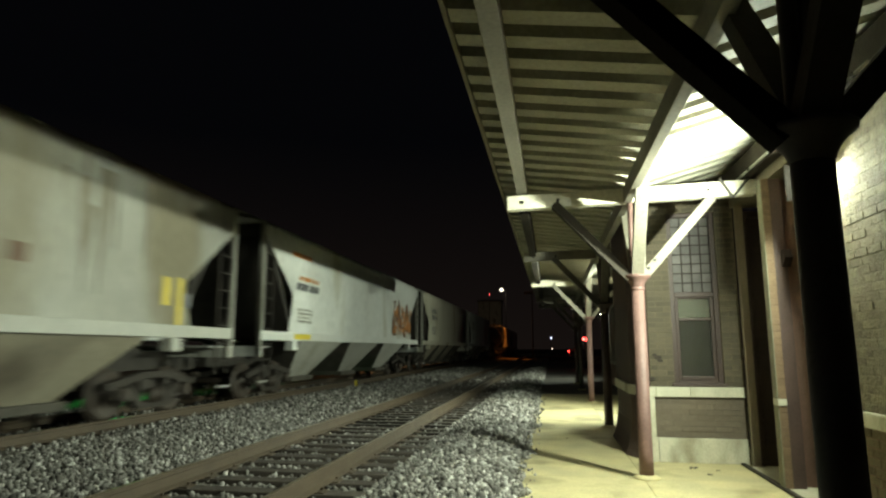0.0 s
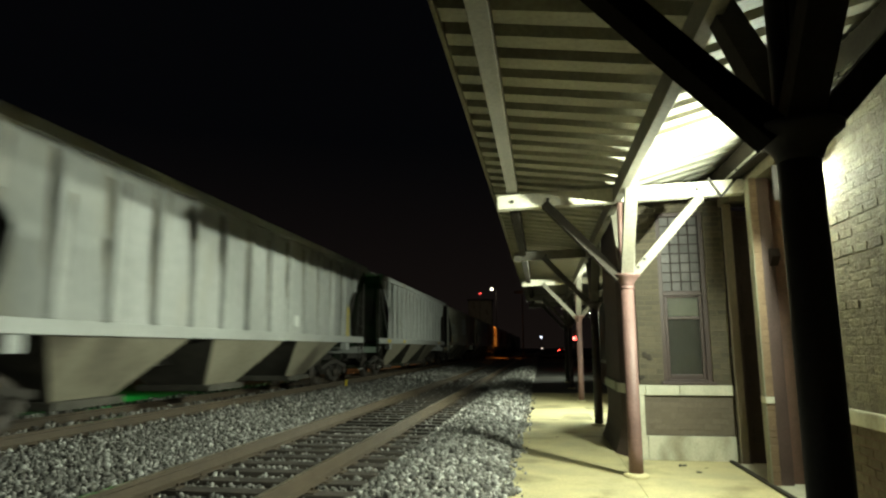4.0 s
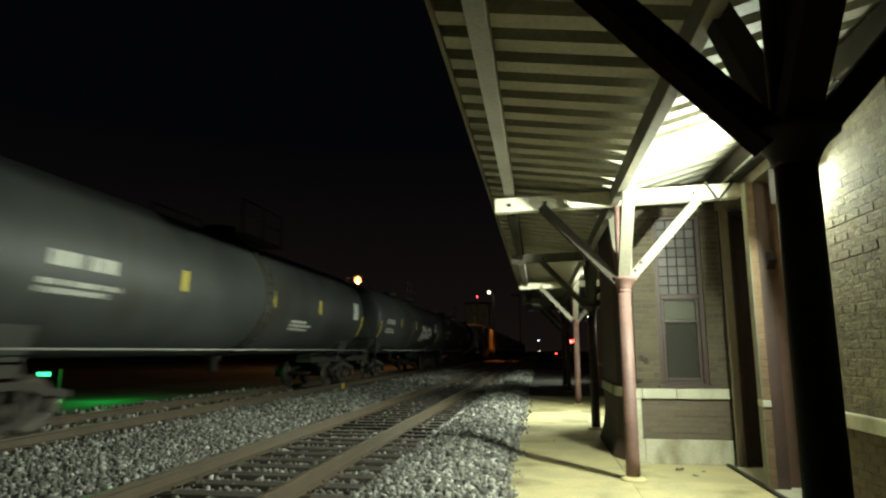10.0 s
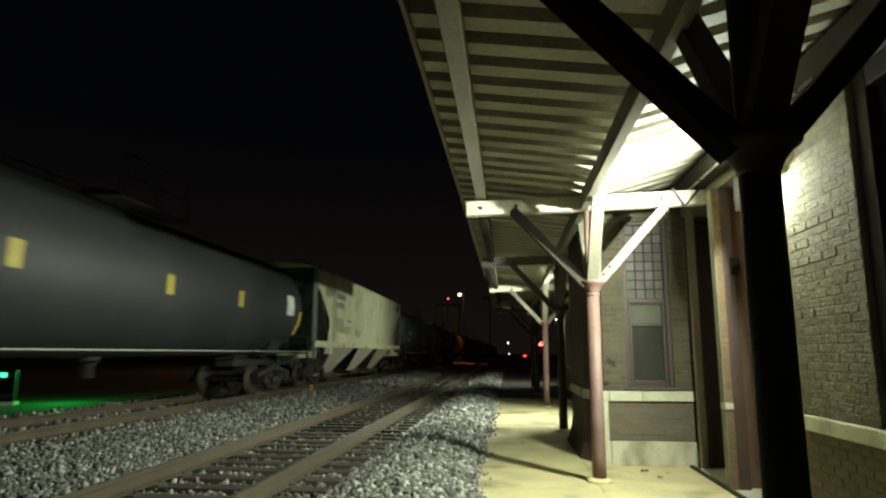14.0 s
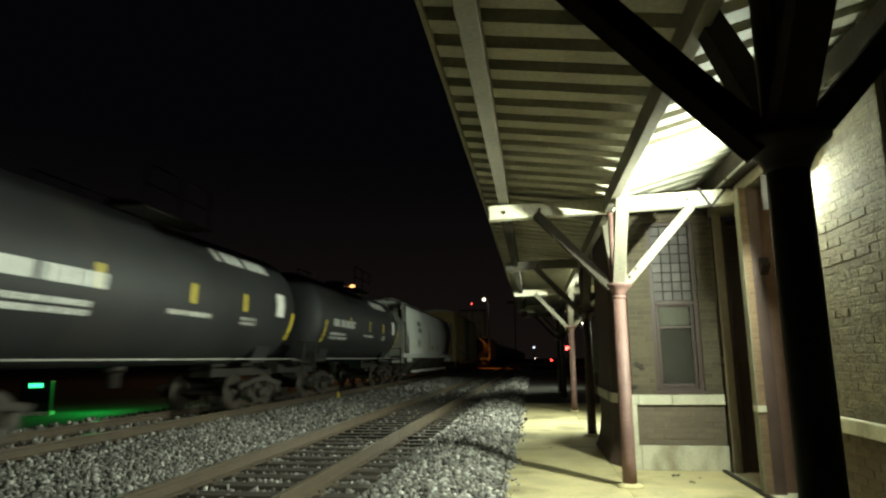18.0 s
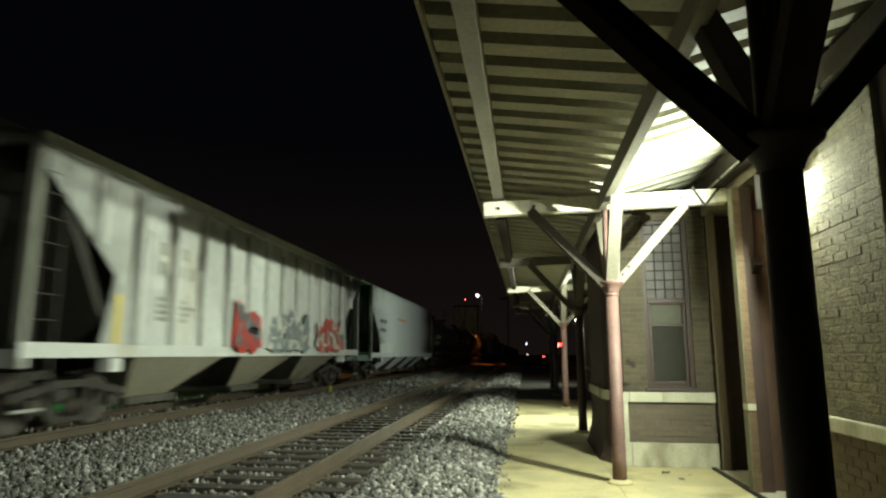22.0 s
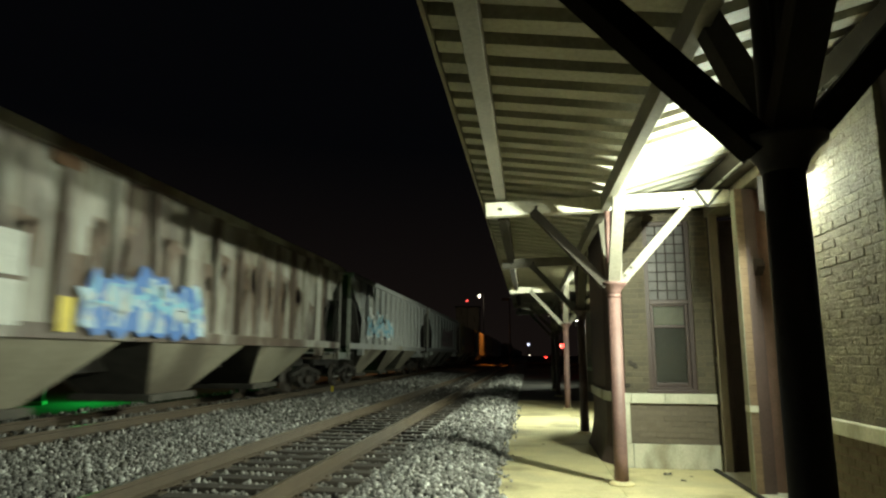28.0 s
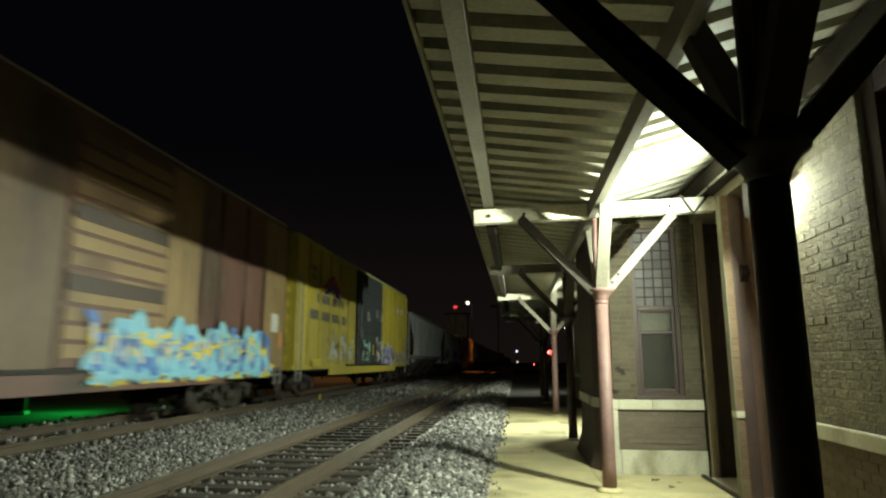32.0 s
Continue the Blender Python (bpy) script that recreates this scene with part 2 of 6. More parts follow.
def prism(bm, outline, a, b, axis="y"):
    """An outline drawn out from a to b along an axis; (x, z) for y, (y, z) for x, (x, y) for z."""
    def co(p, d):
        return {"y": (p[0], d, p[1]), "x": (d, p[0], p[1]), "z": (p[0], p[1], d)}[axis]
    va = [bm.verts.new(co(p, a)) for p in outline]
    vb = [bm.verts.new(co(p, b)) for p in outline]
    n = len(outline)
    fs = [bm.faces.new((va[i], va[(i + 1) % n], vb[(i + 1) % n], vb[i])) for i in range(n)]
    fs += [bm.faces.new(va[::-1]), bm.faces.new(vb)]
    bmesh.ops.recalc_face_normals(bm, faces=fs)
    return bm


MESHES = {}


def part(name, bm, material, parent=None, label="", at=None):
    """Link a bmesh, or a mesh made before, as one object under a thing or a part."""
    if isinstance(bm, bmesh.types.BMesh):
        me = bpy.data.meshes.new(name)
        bm.to_mesh(me)
        bm.free()
    else:
        me = bm
    if not me.materials:
        me.materials.append(material)
    ob = new(name, me)
    if me.materials[0] != material:
        ob.material_slots[0].link = "OBJECT"
        ob.material_slots[0].material = material
    if parent:
        ob.parent = parent
    if at is not None:
        ob.matrix_basis = at if isinstance(at, Matrix) else pose(*at)
    if label:
        ob["label"] = label
    return ob


def once(key, make):
    """The mesh of that key, made at first use."""
    if key not in MESHES:
        bm = bmesh.new()
        make(bm)
        me = bpy.data.meshes.new(key)
        bm.to_mesh(me)
        bm.free()
        MESHES[key] = me
    return MESHES[key]


def thing(name, label, category, group="", kind="", at=(0, 0, 0)):
    return tagged(_empty(name, at), label, category, group, kind)


def _empty(name, at):
    ob = new(name)
    ob.empty_display_size = 0.2
    ob.matrix_basis = pose(*at)
    return ob


def B():
    return bmesh.new()


# ---------------------------------------------------------------- ground, ballast, tracks, platform
TRACK_A = -3.235         # the near track
RAIL_A = 0.13            # its rail tops, a little over the worn-down platform
TRACK_B = -8.25          # the train's track
RISE = 0.20
WALL = 2.31
POST_X = 0.985
EDGE = -0.42             # the platform's edge
BEAM_Y = (2.46, 7.35, 11.9, 16.95, 22.2, 26.0)
FALL = 0.030             # the canopy beams fall a little toward the tracks


def under_roof(x, z):
    return z - FALL * (WALL - x)


bm = B()
box(bm, -900, 900, -900, 1200, -0.6, -0.34)
tagged(part("ground", bm, MAT["ground"]), "dark bare earth and weeds round the tracks", "ground", kind="structure")

BED = [(-13.0, -0.34), (-10.6, 0.0), (-6.6, 0.0), (-5.6, -0.05), (-4.7, -0.115), (-1.85, -0.115), (-1.5, 0.0), (-1.05, 0.055), (-0.62, 0.02), (-0.36, -0.06)]


def ballast_bed():
    xs = np.concatenate([np.linspace(-13.0, -7.0, 13), np.linspace(-6.7, -0.36, 65)])
    ys = np.concatenate([np.linspace(-640, -31, 40), np.linspace(-30, 1.8, 160), np.linspace(2, 40, 320), np.linspace(41, 780, 90)])
    gx, gy = np.meshgrid(xs, ys)
    z = np.interp(gx, [p[0] for p in BED], [p[1] for p in BED])
    rng = np.random.default_rng(5)
    z = z + rng.normal(0, 0.012, z.shape) + 0.03 * np.sin(gx * 1.9 + gy * 0.7) * np.sin(gy * 0.43 + 1.0) * (gx > -2.2)
    verts = np.stack([gx, gy, z], -1).reshape(-1, 3)
    n, m = len(ys), len(xs)
    i = (np.arange(n - 1)[:, None] * m + np.arange(m - 1)[None]).reshape(-1)
    faces = np.stack([i, i + 1, i + m + 1, i + m], -1)
    me = bpy.data.meshes.new("ballast_bed")
    me.from_pydata(verts.tolist(), [], faces.tolist())
    tagged(part("ballast", me, MAT["ballast"]), "bed of pale grey crushed stone under the tracks", "ballast", kind="structure")


def stones():
    """Loose stones on the bed: one object, each an irregular lump."""
    rng = np.random.default_rng(11)
    spots = []
    for x0, x1, y0, y1, per, size in ((-1.95, -0.44, 2.8, 8.0, 1050, 0.029), (-1.95, -0.44, 8.0, 14.0, 720, 0.032), (-1.95, -0.40, 14.0, 26.0, 330, 0.036), (-1.95, -0.40, 26.0, 44.0, 110, 0.05),
                                      (-0.44, -0.34, 2.8, 20.0, 420, 0.022), (-0.36, -0.22, 2.8, 18.0, 45, 0.018),
                                      (-4.5, -1.95, 3.0, 11.0, 190, 0.025), (-4.5, -1.95, 11.0, 24.5, 100, 0.027), (-4.5, -1.95, 24.5, 44.0, 45, 0.04),
                                      (-6.95, -4.5, 5.5, 14.0, 640, 0.030), (-6.95, -4.5, 14.0, 26.0, 320, 0.036), (-6.95, -4.5, 26.0, 46.0, 90, 0.055), (-7.5, -6.95, 5.0, 24.0, 120, 0.03),
                                      (-1.95, -0.44, -9.0, 2.8, 260, 0.034), (-6.95, -1.95, -9.0, 3.0, 150, 0.034), (-6.95, -4.5, 3.0, 5.5, 300, 0.033), (-12.5, -7.5, -6.0, 24.0, 30, 0.045)):
        k = int((x1 - x0) * (y1 - y0) * per)
        spots.append(np.stack([rng.uniform(x0, x1, k), rng.uniform(y0, y1, k), size * rng.uniform(0.6, 1.5, k)], -1))
    # the platform's edge is ragged: stones have spilled over it in tongues
    k = 5200
    x, y = rng.uniform(EDGE - 0.03, EDGE + 0.22, k), rng.uniform(2.8, 19.0, k)
    tongue = EDGE + 0.02 + 0.085 * np.maximum(0.0, np.sin(y * 2.3) + 0.7 * np.sin(y * 5.9 + 1.0) + 0.5 * np.sin(y * 13.0))
    keep = x < tongue
    spots.append(np.stack([x[keep], y[keep], 0.022 * rng.uniform(0.6, 1.5, k)[keep]], -1))
    s = np.concatenate(spots)
    k = len(s)
    g = (1 + 5 ** 0.5) / 2
    ico = np.array([(-1, g, 0), (1, g, 0), (-1, -g, 0), (1, -g, 0), (0, -1, g), (0, 1, g), (0, -1, -g), (0, 1, -g), (g, 0, -1), (g, 0, 1), (-g, 0, -1), (-g, 0, 1)]) / 1.9
    tri = np.array([(0, 11, 5), (0, 5, 1), (0, 1, 7), (0, 7, 10), (0, 10, 11), (1, 5, 9), (5, 11, 4), (11, 10, 2), (10, 7, 6), (7, 1, 8),
                    (3, 9, 4), (3, 4, 2), (3, 2, 6), (3, 6, 8), (3, 8, 9), (4, 9, 5), (2, 4, 11), (6, 2, 10), (8, 6, 7), (9, 8, 1)])
    v = ico[None] * rng.uniform(0.45, 1.35, (k, 12, 1)) * rng.uniform(0.5, 1.35, (k, 1, 3))
    a = rng.uniform(0, math.tau, k)
    c, sn = np.cos(a)[:, None], np.sin(a)[:, None]
    v = np.stack([v[..., 0] * c - v[..., 1] * sn, v[..., 0] * sn + v[..., 1] * c, v[..., 2]], -1) * s[:, 2][:, None, None]
    z = np.interp(s[:, 0], [p[0] for p in BED], [p[1] for p in BED])
    z = np.where(s[:, 0] > EDGE + 0.02, 0.0, z) + s[:, 2] * rng.uniform(0.1, 0.9, k)
    v += np.stack([s[:, 0], s[:, 1], z], -1)[:, None]
    f = (tri[None] + 12 * np.arange(k)[:, None, None]).reshape(-1, 3)
    me = bpy.data.meshes.new("ballast_stones")
    me.vertices.add(k * 12)
    me.vertices.foreach_set("co", v.reshape(-1))
    me.loops.add(len(f) * 3)
    me.loops.foreach_set("vertex_index", f.reshape(-1))
    me.polygons.add(len(f))
    me.polygons.foreach_set("loop_start", np.arange(len(f)) * 3)
    me.update()
    me.validate()
    tagged(part("ballast_stones", me, MAT["stone"]), "loose pale grey crushed stones beside the rails", "ballast", kind="stuff")


RAIL = [(-0.070, 0), (0.070, 0), (0.070, 0.012), (0.012, 0.035), (0.010, 0.125), (0.036, 0.138), (0.036, 0.166), (0.028, 0.176), (-0.028, 0.176),
        (-0.036, 0.166), (-0.036, 0.138), (-0.010, 0.125), (-0.012, 0.035), (-0.070, 0.012)]


def track(name, label, centre, top, y0, y1, ties_to):
    th = tagged(_empty(name, (centre, 0, top)), label, "railway track", kind="structure")
    for side in (-0.755, 0.755):
        part("rail", prism(B(), [(side + x, z - 0.176) for x, z in RAIL], y0, y1), MAT["rail"], th)
        part("rail_head", prism(B(), [(side - 0.024, 0.0), (side + 0.024, 0.0), (side + 0.02, 0.004), (side - 0.02, 0.004)], y0, y1), MAT["rail_top"], th, "worn running surface")
    rng = random.Random(3)
    me = once("tie", lambda bm: box(bm, -1.3, 1.3, -0.115, 0.115, -0.16, 0.0, 0.012))
    plate = once("tie_plate", lambda bm: (box(bm, -0.15, 0.15, -0.09, 0.09, 0, 0.014), box(bm, -0.10, -0.075, -0.06, -0.035, 0.014, 0.04), box(bm, 0.075, 0.1, 0.035, 0.06, 0.014, 0.04)))
    y = -16.48
    while y < ties_to:
        tie = part("tie", me, MAT["tie"], th, at=(rng.uniform(-0.05, 0.05), y + rng.uniform(-0.03, 0.03), -0.188, 0, 0, rng.uniform(-1.2, 1.2)))
        if 1.0 < y < 30:
            for side in (-0.755, 0.755):
                part("tie_plate", plate, MAT["rail"], tie, at=(side, 0, 0))
        y += 0.52


def stone_material():
    m = MAT["stone"]
    t = m.node_tree
    n, l = t.nodes, t.links
    geo, rng, mix = n.new("ShaderNodeNewGeometry"), n.new("ShaderNodeValToRGB"), n.new("ShaderNodeMix")
    for pos, c in ((0.0, (0.080, 0.074, 0.066, 1)), (0.35, (0.150, 0.140, 0.124, 1)), (0.75, (0.265, 0.252, 0.228, 1)), (1.0, (0.53, 0.515, 0.475, 1))):
        e = rng.color_ramp.elements.new(pos) if pos not in (0.0, 1.0) else rng.color_ramp.elements[0 if pos == 0.0 else -1]
        e.color = c
    l.new(geo.outputs["Random Per Island"], rng.inputs[0])
    l.new(rng.outputs[0], n["Principled BSDF"].inputs["Base Color"])


stone_material()
ballast_bed()
stones()
track("track_near", "rusty rails on weathered timber ties in grey ballast", TRACK_A, RAIL_A, -640, 700, 46)
track("track_far", "rusty rails on raised ballast under the freight train", TRACK_B, RISE, -640, 780, 40)


def platform():
    th = tagged(_empty("platform", (0, 0, 0)), "worn yellowish concrete platform under the canopy", "platform", kind="structure")
    y = -10.97
    while y < 20.0:
        d = 1.83
        part("slab", box(B(), EDGE, 0.95, y + 0.002, y + d - 0.002, -0.30, 0.0, 0.004), MAT["concrete"], th)
        part("slab", box(B(), 0.954, 2.75, y + 0.002, y + d - 0.002, -0.30, 0.0, 0.004), MAT["concrete"], th)
        y += d
    tagged(part("yard_paving", box(B(), EDGE, 14, 20.145, 60, -0.3, -0.004), MAT["asphalt"]), "dark asphalt beyond the platform's end", "pavement", kind="structure")


platform()


def crossing():
    """The road over both tracks, far down the line."""
    th = tagged(_empty("level_crossing", (0, 0, 0)), "dark asphalt and timber road crossing over both tracks", "crossing", kind="structure")
    for x0, x1, z in ((TRACK_A + 0.85, 40.0, RAIL_A), (TRACK_B + 0.85, TRACK_A - 0.85, 0.16), (-60.0, TRACK_B - 0.85, RISE)):
        part("road_surface", box(B(), x0, x1, 98, 118, -0.3, z - 0.004, 0.03), MAT["asphalt"], th)
    for k in range(5):
        part("crossing_plank", box(B(), TRACK_A - 0.66 + k * 0.265, TRACK_A - 0.41 + k * 0.265, 98.1, 117.9, -0.05, RAIL_A - 0.004, 0.01), MAT["tie"], th)


crossing()


# ---------------------------------------------------------------- station building
g = bpy.data.materials.new("window_glass")
g.use_nodes = True
gb = g.node_tree.nodes["Principled BSDF"]
gb.inputs["Base Color"].default_value = (0.70, 0.69, 0.60, 1)
gb.inputs["Roughness"].default_value = 0.12
gb.inputs["Transmission Weight"].default_value = 0.96
gb.inputs["IOR"].default_value = 1.45
MAT["glass"] = g
# the unlit rooms' darkness is put into this near-black back panel
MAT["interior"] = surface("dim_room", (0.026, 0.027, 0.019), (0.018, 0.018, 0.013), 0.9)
MAT["jambwood"] = surface("weathered_jamb", (0.17, 0.135, 0.09), (0.10, 0.08, 0.055), 0.7, scale=5, stretch=(1, 1, 0.2))


def station():
    th = tagged(_empty("wall_station", (WALL, 0, 0)), "old brick station wall with a pale stone belt", "wall", kind="structure")
    for y0, y1, z0, z1 in ((-9, 2.0, 0, 4.4), (2.0, 4.30, 0, 0.90), (2.0, 4.30, 3.3, 4.4), (4.30, 6.25, 0, 4.4), (6.25, 8.42, 3.2, 4.4), (11.0, 29.2, 0, 4.4)):
        part("brick_wall", box(B(), 0.018, 0.45, y0, y1, z0, z1), MAT["mortar"], th)
    for y0, y1 in ((-9, 6.15), (11.0, 29.2)):
        part("stone_belt", box(B(), -0.04, 0.10, y0, y1, 0.82, 0.93, 0.012), MAT["base_stone"], th, "pale stone belt")
        part("wall_base", box(B(), 0.003, 0.1, y0, y1, 0.0, 0.82), MAT["darkbrick"], th)
    # tall window with a dark red surround, nearest the camera
    w = tagged(_empty("window", (WALL, 0, 0)), "tall dark window in a deep dark red timber surround", "window", kind="structure")
    for y0, y1 in ((2.0, 2.16), (4.14, 4.30)):
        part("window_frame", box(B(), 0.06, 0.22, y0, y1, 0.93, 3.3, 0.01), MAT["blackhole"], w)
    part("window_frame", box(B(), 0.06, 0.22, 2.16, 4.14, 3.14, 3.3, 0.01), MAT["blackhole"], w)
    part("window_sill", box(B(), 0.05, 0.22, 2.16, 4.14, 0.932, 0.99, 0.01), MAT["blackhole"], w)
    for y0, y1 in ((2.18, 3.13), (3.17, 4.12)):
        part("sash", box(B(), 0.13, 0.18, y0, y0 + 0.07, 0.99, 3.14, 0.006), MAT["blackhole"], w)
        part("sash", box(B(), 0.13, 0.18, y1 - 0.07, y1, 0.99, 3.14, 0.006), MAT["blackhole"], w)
        part("pane", box(B(), 0.15, 0.158, y0 + 0.07, y1 - 0.07, 0.99, 3.14), MAT["glass"], w)
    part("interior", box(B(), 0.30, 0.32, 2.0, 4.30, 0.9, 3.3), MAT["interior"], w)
    # a deep recess beside the bay: dark side walls and a door that faces along the platform
    part("recess_wall", box(B(), 0.46, 0.60, 6.25, 8.42, 0.0, 3.2), MAT["darkbrick"], th)
    part("recess_wall", box(B(), 0.15, 0.46, 7.06, 7.16, 0.0, 3.2), MAT["darkbrick"], th)
    d = tagged(_empty("door", (WALL, 8.2, 0)), "near-black door standing for the dark opening in the brick wall", "door", kind="structure")
    # near-black leaf and frame: the opening's darkness is put into the colour
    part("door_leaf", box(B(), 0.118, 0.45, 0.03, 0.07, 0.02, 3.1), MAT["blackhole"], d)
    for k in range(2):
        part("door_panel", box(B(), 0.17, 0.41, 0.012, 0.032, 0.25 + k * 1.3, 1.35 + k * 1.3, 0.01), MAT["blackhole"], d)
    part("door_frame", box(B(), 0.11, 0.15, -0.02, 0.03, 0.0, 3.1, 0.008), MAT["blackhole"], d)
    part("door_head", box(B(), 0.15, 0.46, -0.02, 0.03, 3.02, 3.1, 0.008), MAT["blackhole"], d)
    part("door_jamb", box(B(), 0.012, 0.108, -0.01, 0.06, 0.0, 3.2, 0.01), MAT["jambwood"], d, "weathered tan jamb")
    # narrow brick pier and boxed casing between the recess's two halves
    p = tagged(_empty("pilaster", (WALL, 0, 0)), "faded red boxed pilaster beside a narrow brick pier", "pilaster", kind="structure")
    part("pier", box(B(), -0.050, 0.02, 6.9555, 7.09, 0.0, 3.2), MAT["piering"], p)
    course = once("pier_brick", lambda bm: box(bm, -0.052, 0.022, 6.95, 6.985, 0.004, 0.062, 0.004))
    for k in range(46):
        if k not in (12,):
            part("brick", course, MAT["piering"], p, at=(0, 0.002 * math.sin(k * 2.3), 0.012 + k * 0.0677))
    # dim greenish grazing light on the pier's side is put into its colour
    part("pier_return", box(B(), -0.062, -0.052, 6.955, 7.09, 0.0, 3.2, 0.003), MAT["pierside"], p, "pier's side, its dim grazing light painted in grey-green")
    part("pier_block", box(B(), -0.064, 0.02, 6.935, 7.095, 0.825, 0.892, 0.006), MAT["base_stone"], p, "pale stone block")
    part("casing", box(B(), 0.024, 0.15, 6.962, 7.055, 0.0, 3.2, 0.012), MAT["mauve"], p)
    part("threshold", box(B(), -0.085, -0.03, 4.32, 8.36, 0.0, 0.03, 0.01), MAT["darkshadetimber"], p, "dark brick strip along the wall's foot")
    part("ledge", box(B(), -0.028, 0.44, 6.26, 8.17, 0.0, 0.022, 0.004), MAT["base_stone"], p, "pale stone floor of the recess")
    part("ledge", box(B(), -0.028, 0.002, 4.32, 6.25, 0.0, 0.016, 0.004), MAT["base_stone"], p, "pale ledge along the wall's foot")
    part("bracket", prism(B(), [(6.86, 2.33), (6.91, 2.42), (6.955, 2.42), (6.955, 2.24)], 0.09, 0.17, "x"), MAT["blackhole"], p)
    return th


MAT["pierside"] = surface("grazed_pier_side", (0.20, 0.19, 0.13), (0.13, 0.12, 0.085), 0.85, scale=4, fine=50, stretch=(1, 1, 0.4))
STATION = station()


def bay():
    """The bay with the window that faces along the platform."""
    th = tagged(_empty("bay", (0, 8.42, 0)), "polygonal brick bay with a tall sash window", "bay", kind="structure")
    # the face with the window, in pieces round the opening
    for x0, x1, z0, z1 in ((1.235, 1.53, 0.92, 4.4), (2.13, 2.36, 0.92, 4.4), (1.53, 2.13, 3.165, 4.4), (1.235, 2.36, 0.0, 0.92)):
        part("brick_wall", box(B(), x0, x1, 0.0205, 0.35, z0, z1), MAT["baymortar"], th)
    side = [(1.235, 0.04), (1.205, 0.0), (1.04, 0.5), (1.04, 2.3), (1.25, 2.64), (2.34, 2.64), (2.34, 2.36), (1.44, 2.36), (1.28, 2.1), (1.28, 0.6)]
    # side and foot use a darker red brick than the recess walls
    part("side_wall", prism(B(), side, 0.0, 4.4, "z"), MAT["baydark"], th, "very dark red brick side")
    # the side wall flares out at its foot
    foot, rows = B(), []
    for z, d in ((0.0, 0.10), (0.10, 0.06), (0.24, 0.025), (0.42, 0.002)):
        rows.append([foot.verts.new((x - d * fx, y + d * fy, z)) for x, y, fx, fy in ((1.20, 0.012, 0.5, 0.0), (1.04, 0.5, 1.0, 0.0), (1.04, 2.3, 1.0, 0.2), (1.25, 2.64, 0.7, 0.7))])
    rows.append([foot.verts.new((x, y, 0.42)) for x, y in ((1.22, 0.05), (1.06, 0.52), (1.06, 2.28), (1.26, 2.60))])
    rows.append([foot.verts.new((x, y, 0.0)) for x, y in ((1.22, 0.05), (1.06, 0.52), (1.06, 2.28), (1.26, 2.60))])
    for a, b in zip(rows, rows[1:] + rows[:1]):
        for i in range(3):
            foot.faces.new((a[i], a[i + 1], b[i + 1], b[i]))
    bmesh.ops.holes_fill(foot, edges=foot.edges)
    bmesh.ops.recalc_face_normals(foot, faces=foot.faces)
    part("flared_foot", foot, MAT["baydark"], th, "flared dark brick foot")
    for x0, x1 in ((1.205, 1.288), (1.291, 2.35)):
        part("stone_base", box(B(), x0, x1, -0.03, 0.04, 0.0, 0.298, 0.010), MAT["base_stone"], th, "pale stone base")
    part("stone_jamb", box(B(), 1.205, 1.268, -0.035, 0.04, 0.300, 0.794, 0.006), MAT["base_stone"], th)
    for x0, x1 in ((1.19, 1.288), (1.291, 1.70), (1.703, 2.35)):
        part("stone_belt", box(B(), x0, x1, -0.032, 0.04, 0.796, 0.92, 0.008), MAT["base_stone"], th, "pale stone belt")
    part("lower_panel", box(B(), 1.27, 2.34, 0.012, 0.04, 0.300, 0.794), MAT["panelbrick"], th, "dark brown brick panel")
    part("belt_return", prism(B(), [(1.185, -0.02), (1.01, 0.49), (1.01, 2.32), (1.04, 2.3), (1.04, 0.5), (1.205, 0.0)], 0.796, 0.92, "z"), MAT["base_stone"], th)
    for x, z, a, b in ((1.30, 1.315, 0.035, 0.016), (1.335, 1.285, 0.05, 0.02), (1.365, 1.245, 0.035, 0.02), (1.245, 1.015, 0.05, 0.024)):
        part("paint_smudge", turned(B(), [(a, 0.010), (a * 0.9, 0.0095), (b, 0.009)], 12, (x, z), "y"), MAT["darkshadetimber"], th, "dark paint smudge on the bricks", at=Matrix.Translation((0, 0, z * 0.45)) @ Matrix.Diagonal((1, 1, 0.55, 1)))
    w = tagged(_empty("window", (1.53, 8.42, 0.945)), "tall sash window with a grid of small frosted panes", "window", kind="structure")
    W, H, split = 0.60, 2.22, 1.145
    for x0, x1, z0, z1 in ((0, 0.06, 0, H), (W - 0.06, W, 0, H), (0.06, W - 0.06, H - 0.05, H), (0.06, W - 0.06, 0, 0.05), (0.06, W - 0.06, split - 0.03, split + 0.03)):
        part("window_frame", box(B(), x0, x1, 0.05, 0.14, z0, z1, 0.008), MAT["frame"], w)
    part("window_sill", box(B(), -0.03, W + 0.03, -0.03, 0.12, -0.022, 0.016, 0.008), MAT["frame"], w)
    # the lower sash stands a little proud, its stiles darker
    for x0, x1, z0, z1 in ((0.062, 0.105, 0.05, split - 0.03), (W - 0.105, W - 0.062, 0.05, split - 0.03), (0.105, W - 0.105, 0.05, 0.11), (0.105, W - 0.105, split - 0.055, split - 0.032)):
        part("sash", box(B(), x0, x1, 0.072, 0.115, z0, z1, 0.010), MAT["frame"], w)
    pane = once("pane", lambda bm: box(bm, 0.004, 0.116, 0, 0.015, 0.004, 0.120, 0.006))
    for i in range(4):
        for j in range(8):
            part("pane", pane, MAT["frost"], w, at=(0.06 + i * 0.12, 0.10, split + 0.03 + j * 0.1243))
    for i in range(5):
        part("glazing_bar", box(B(), 0.054 + i * 0.12, 0.066 + i * 0.12, 0.085, 0.12, split + 0.03, H - 0.05), MAT["blackhole"], w)
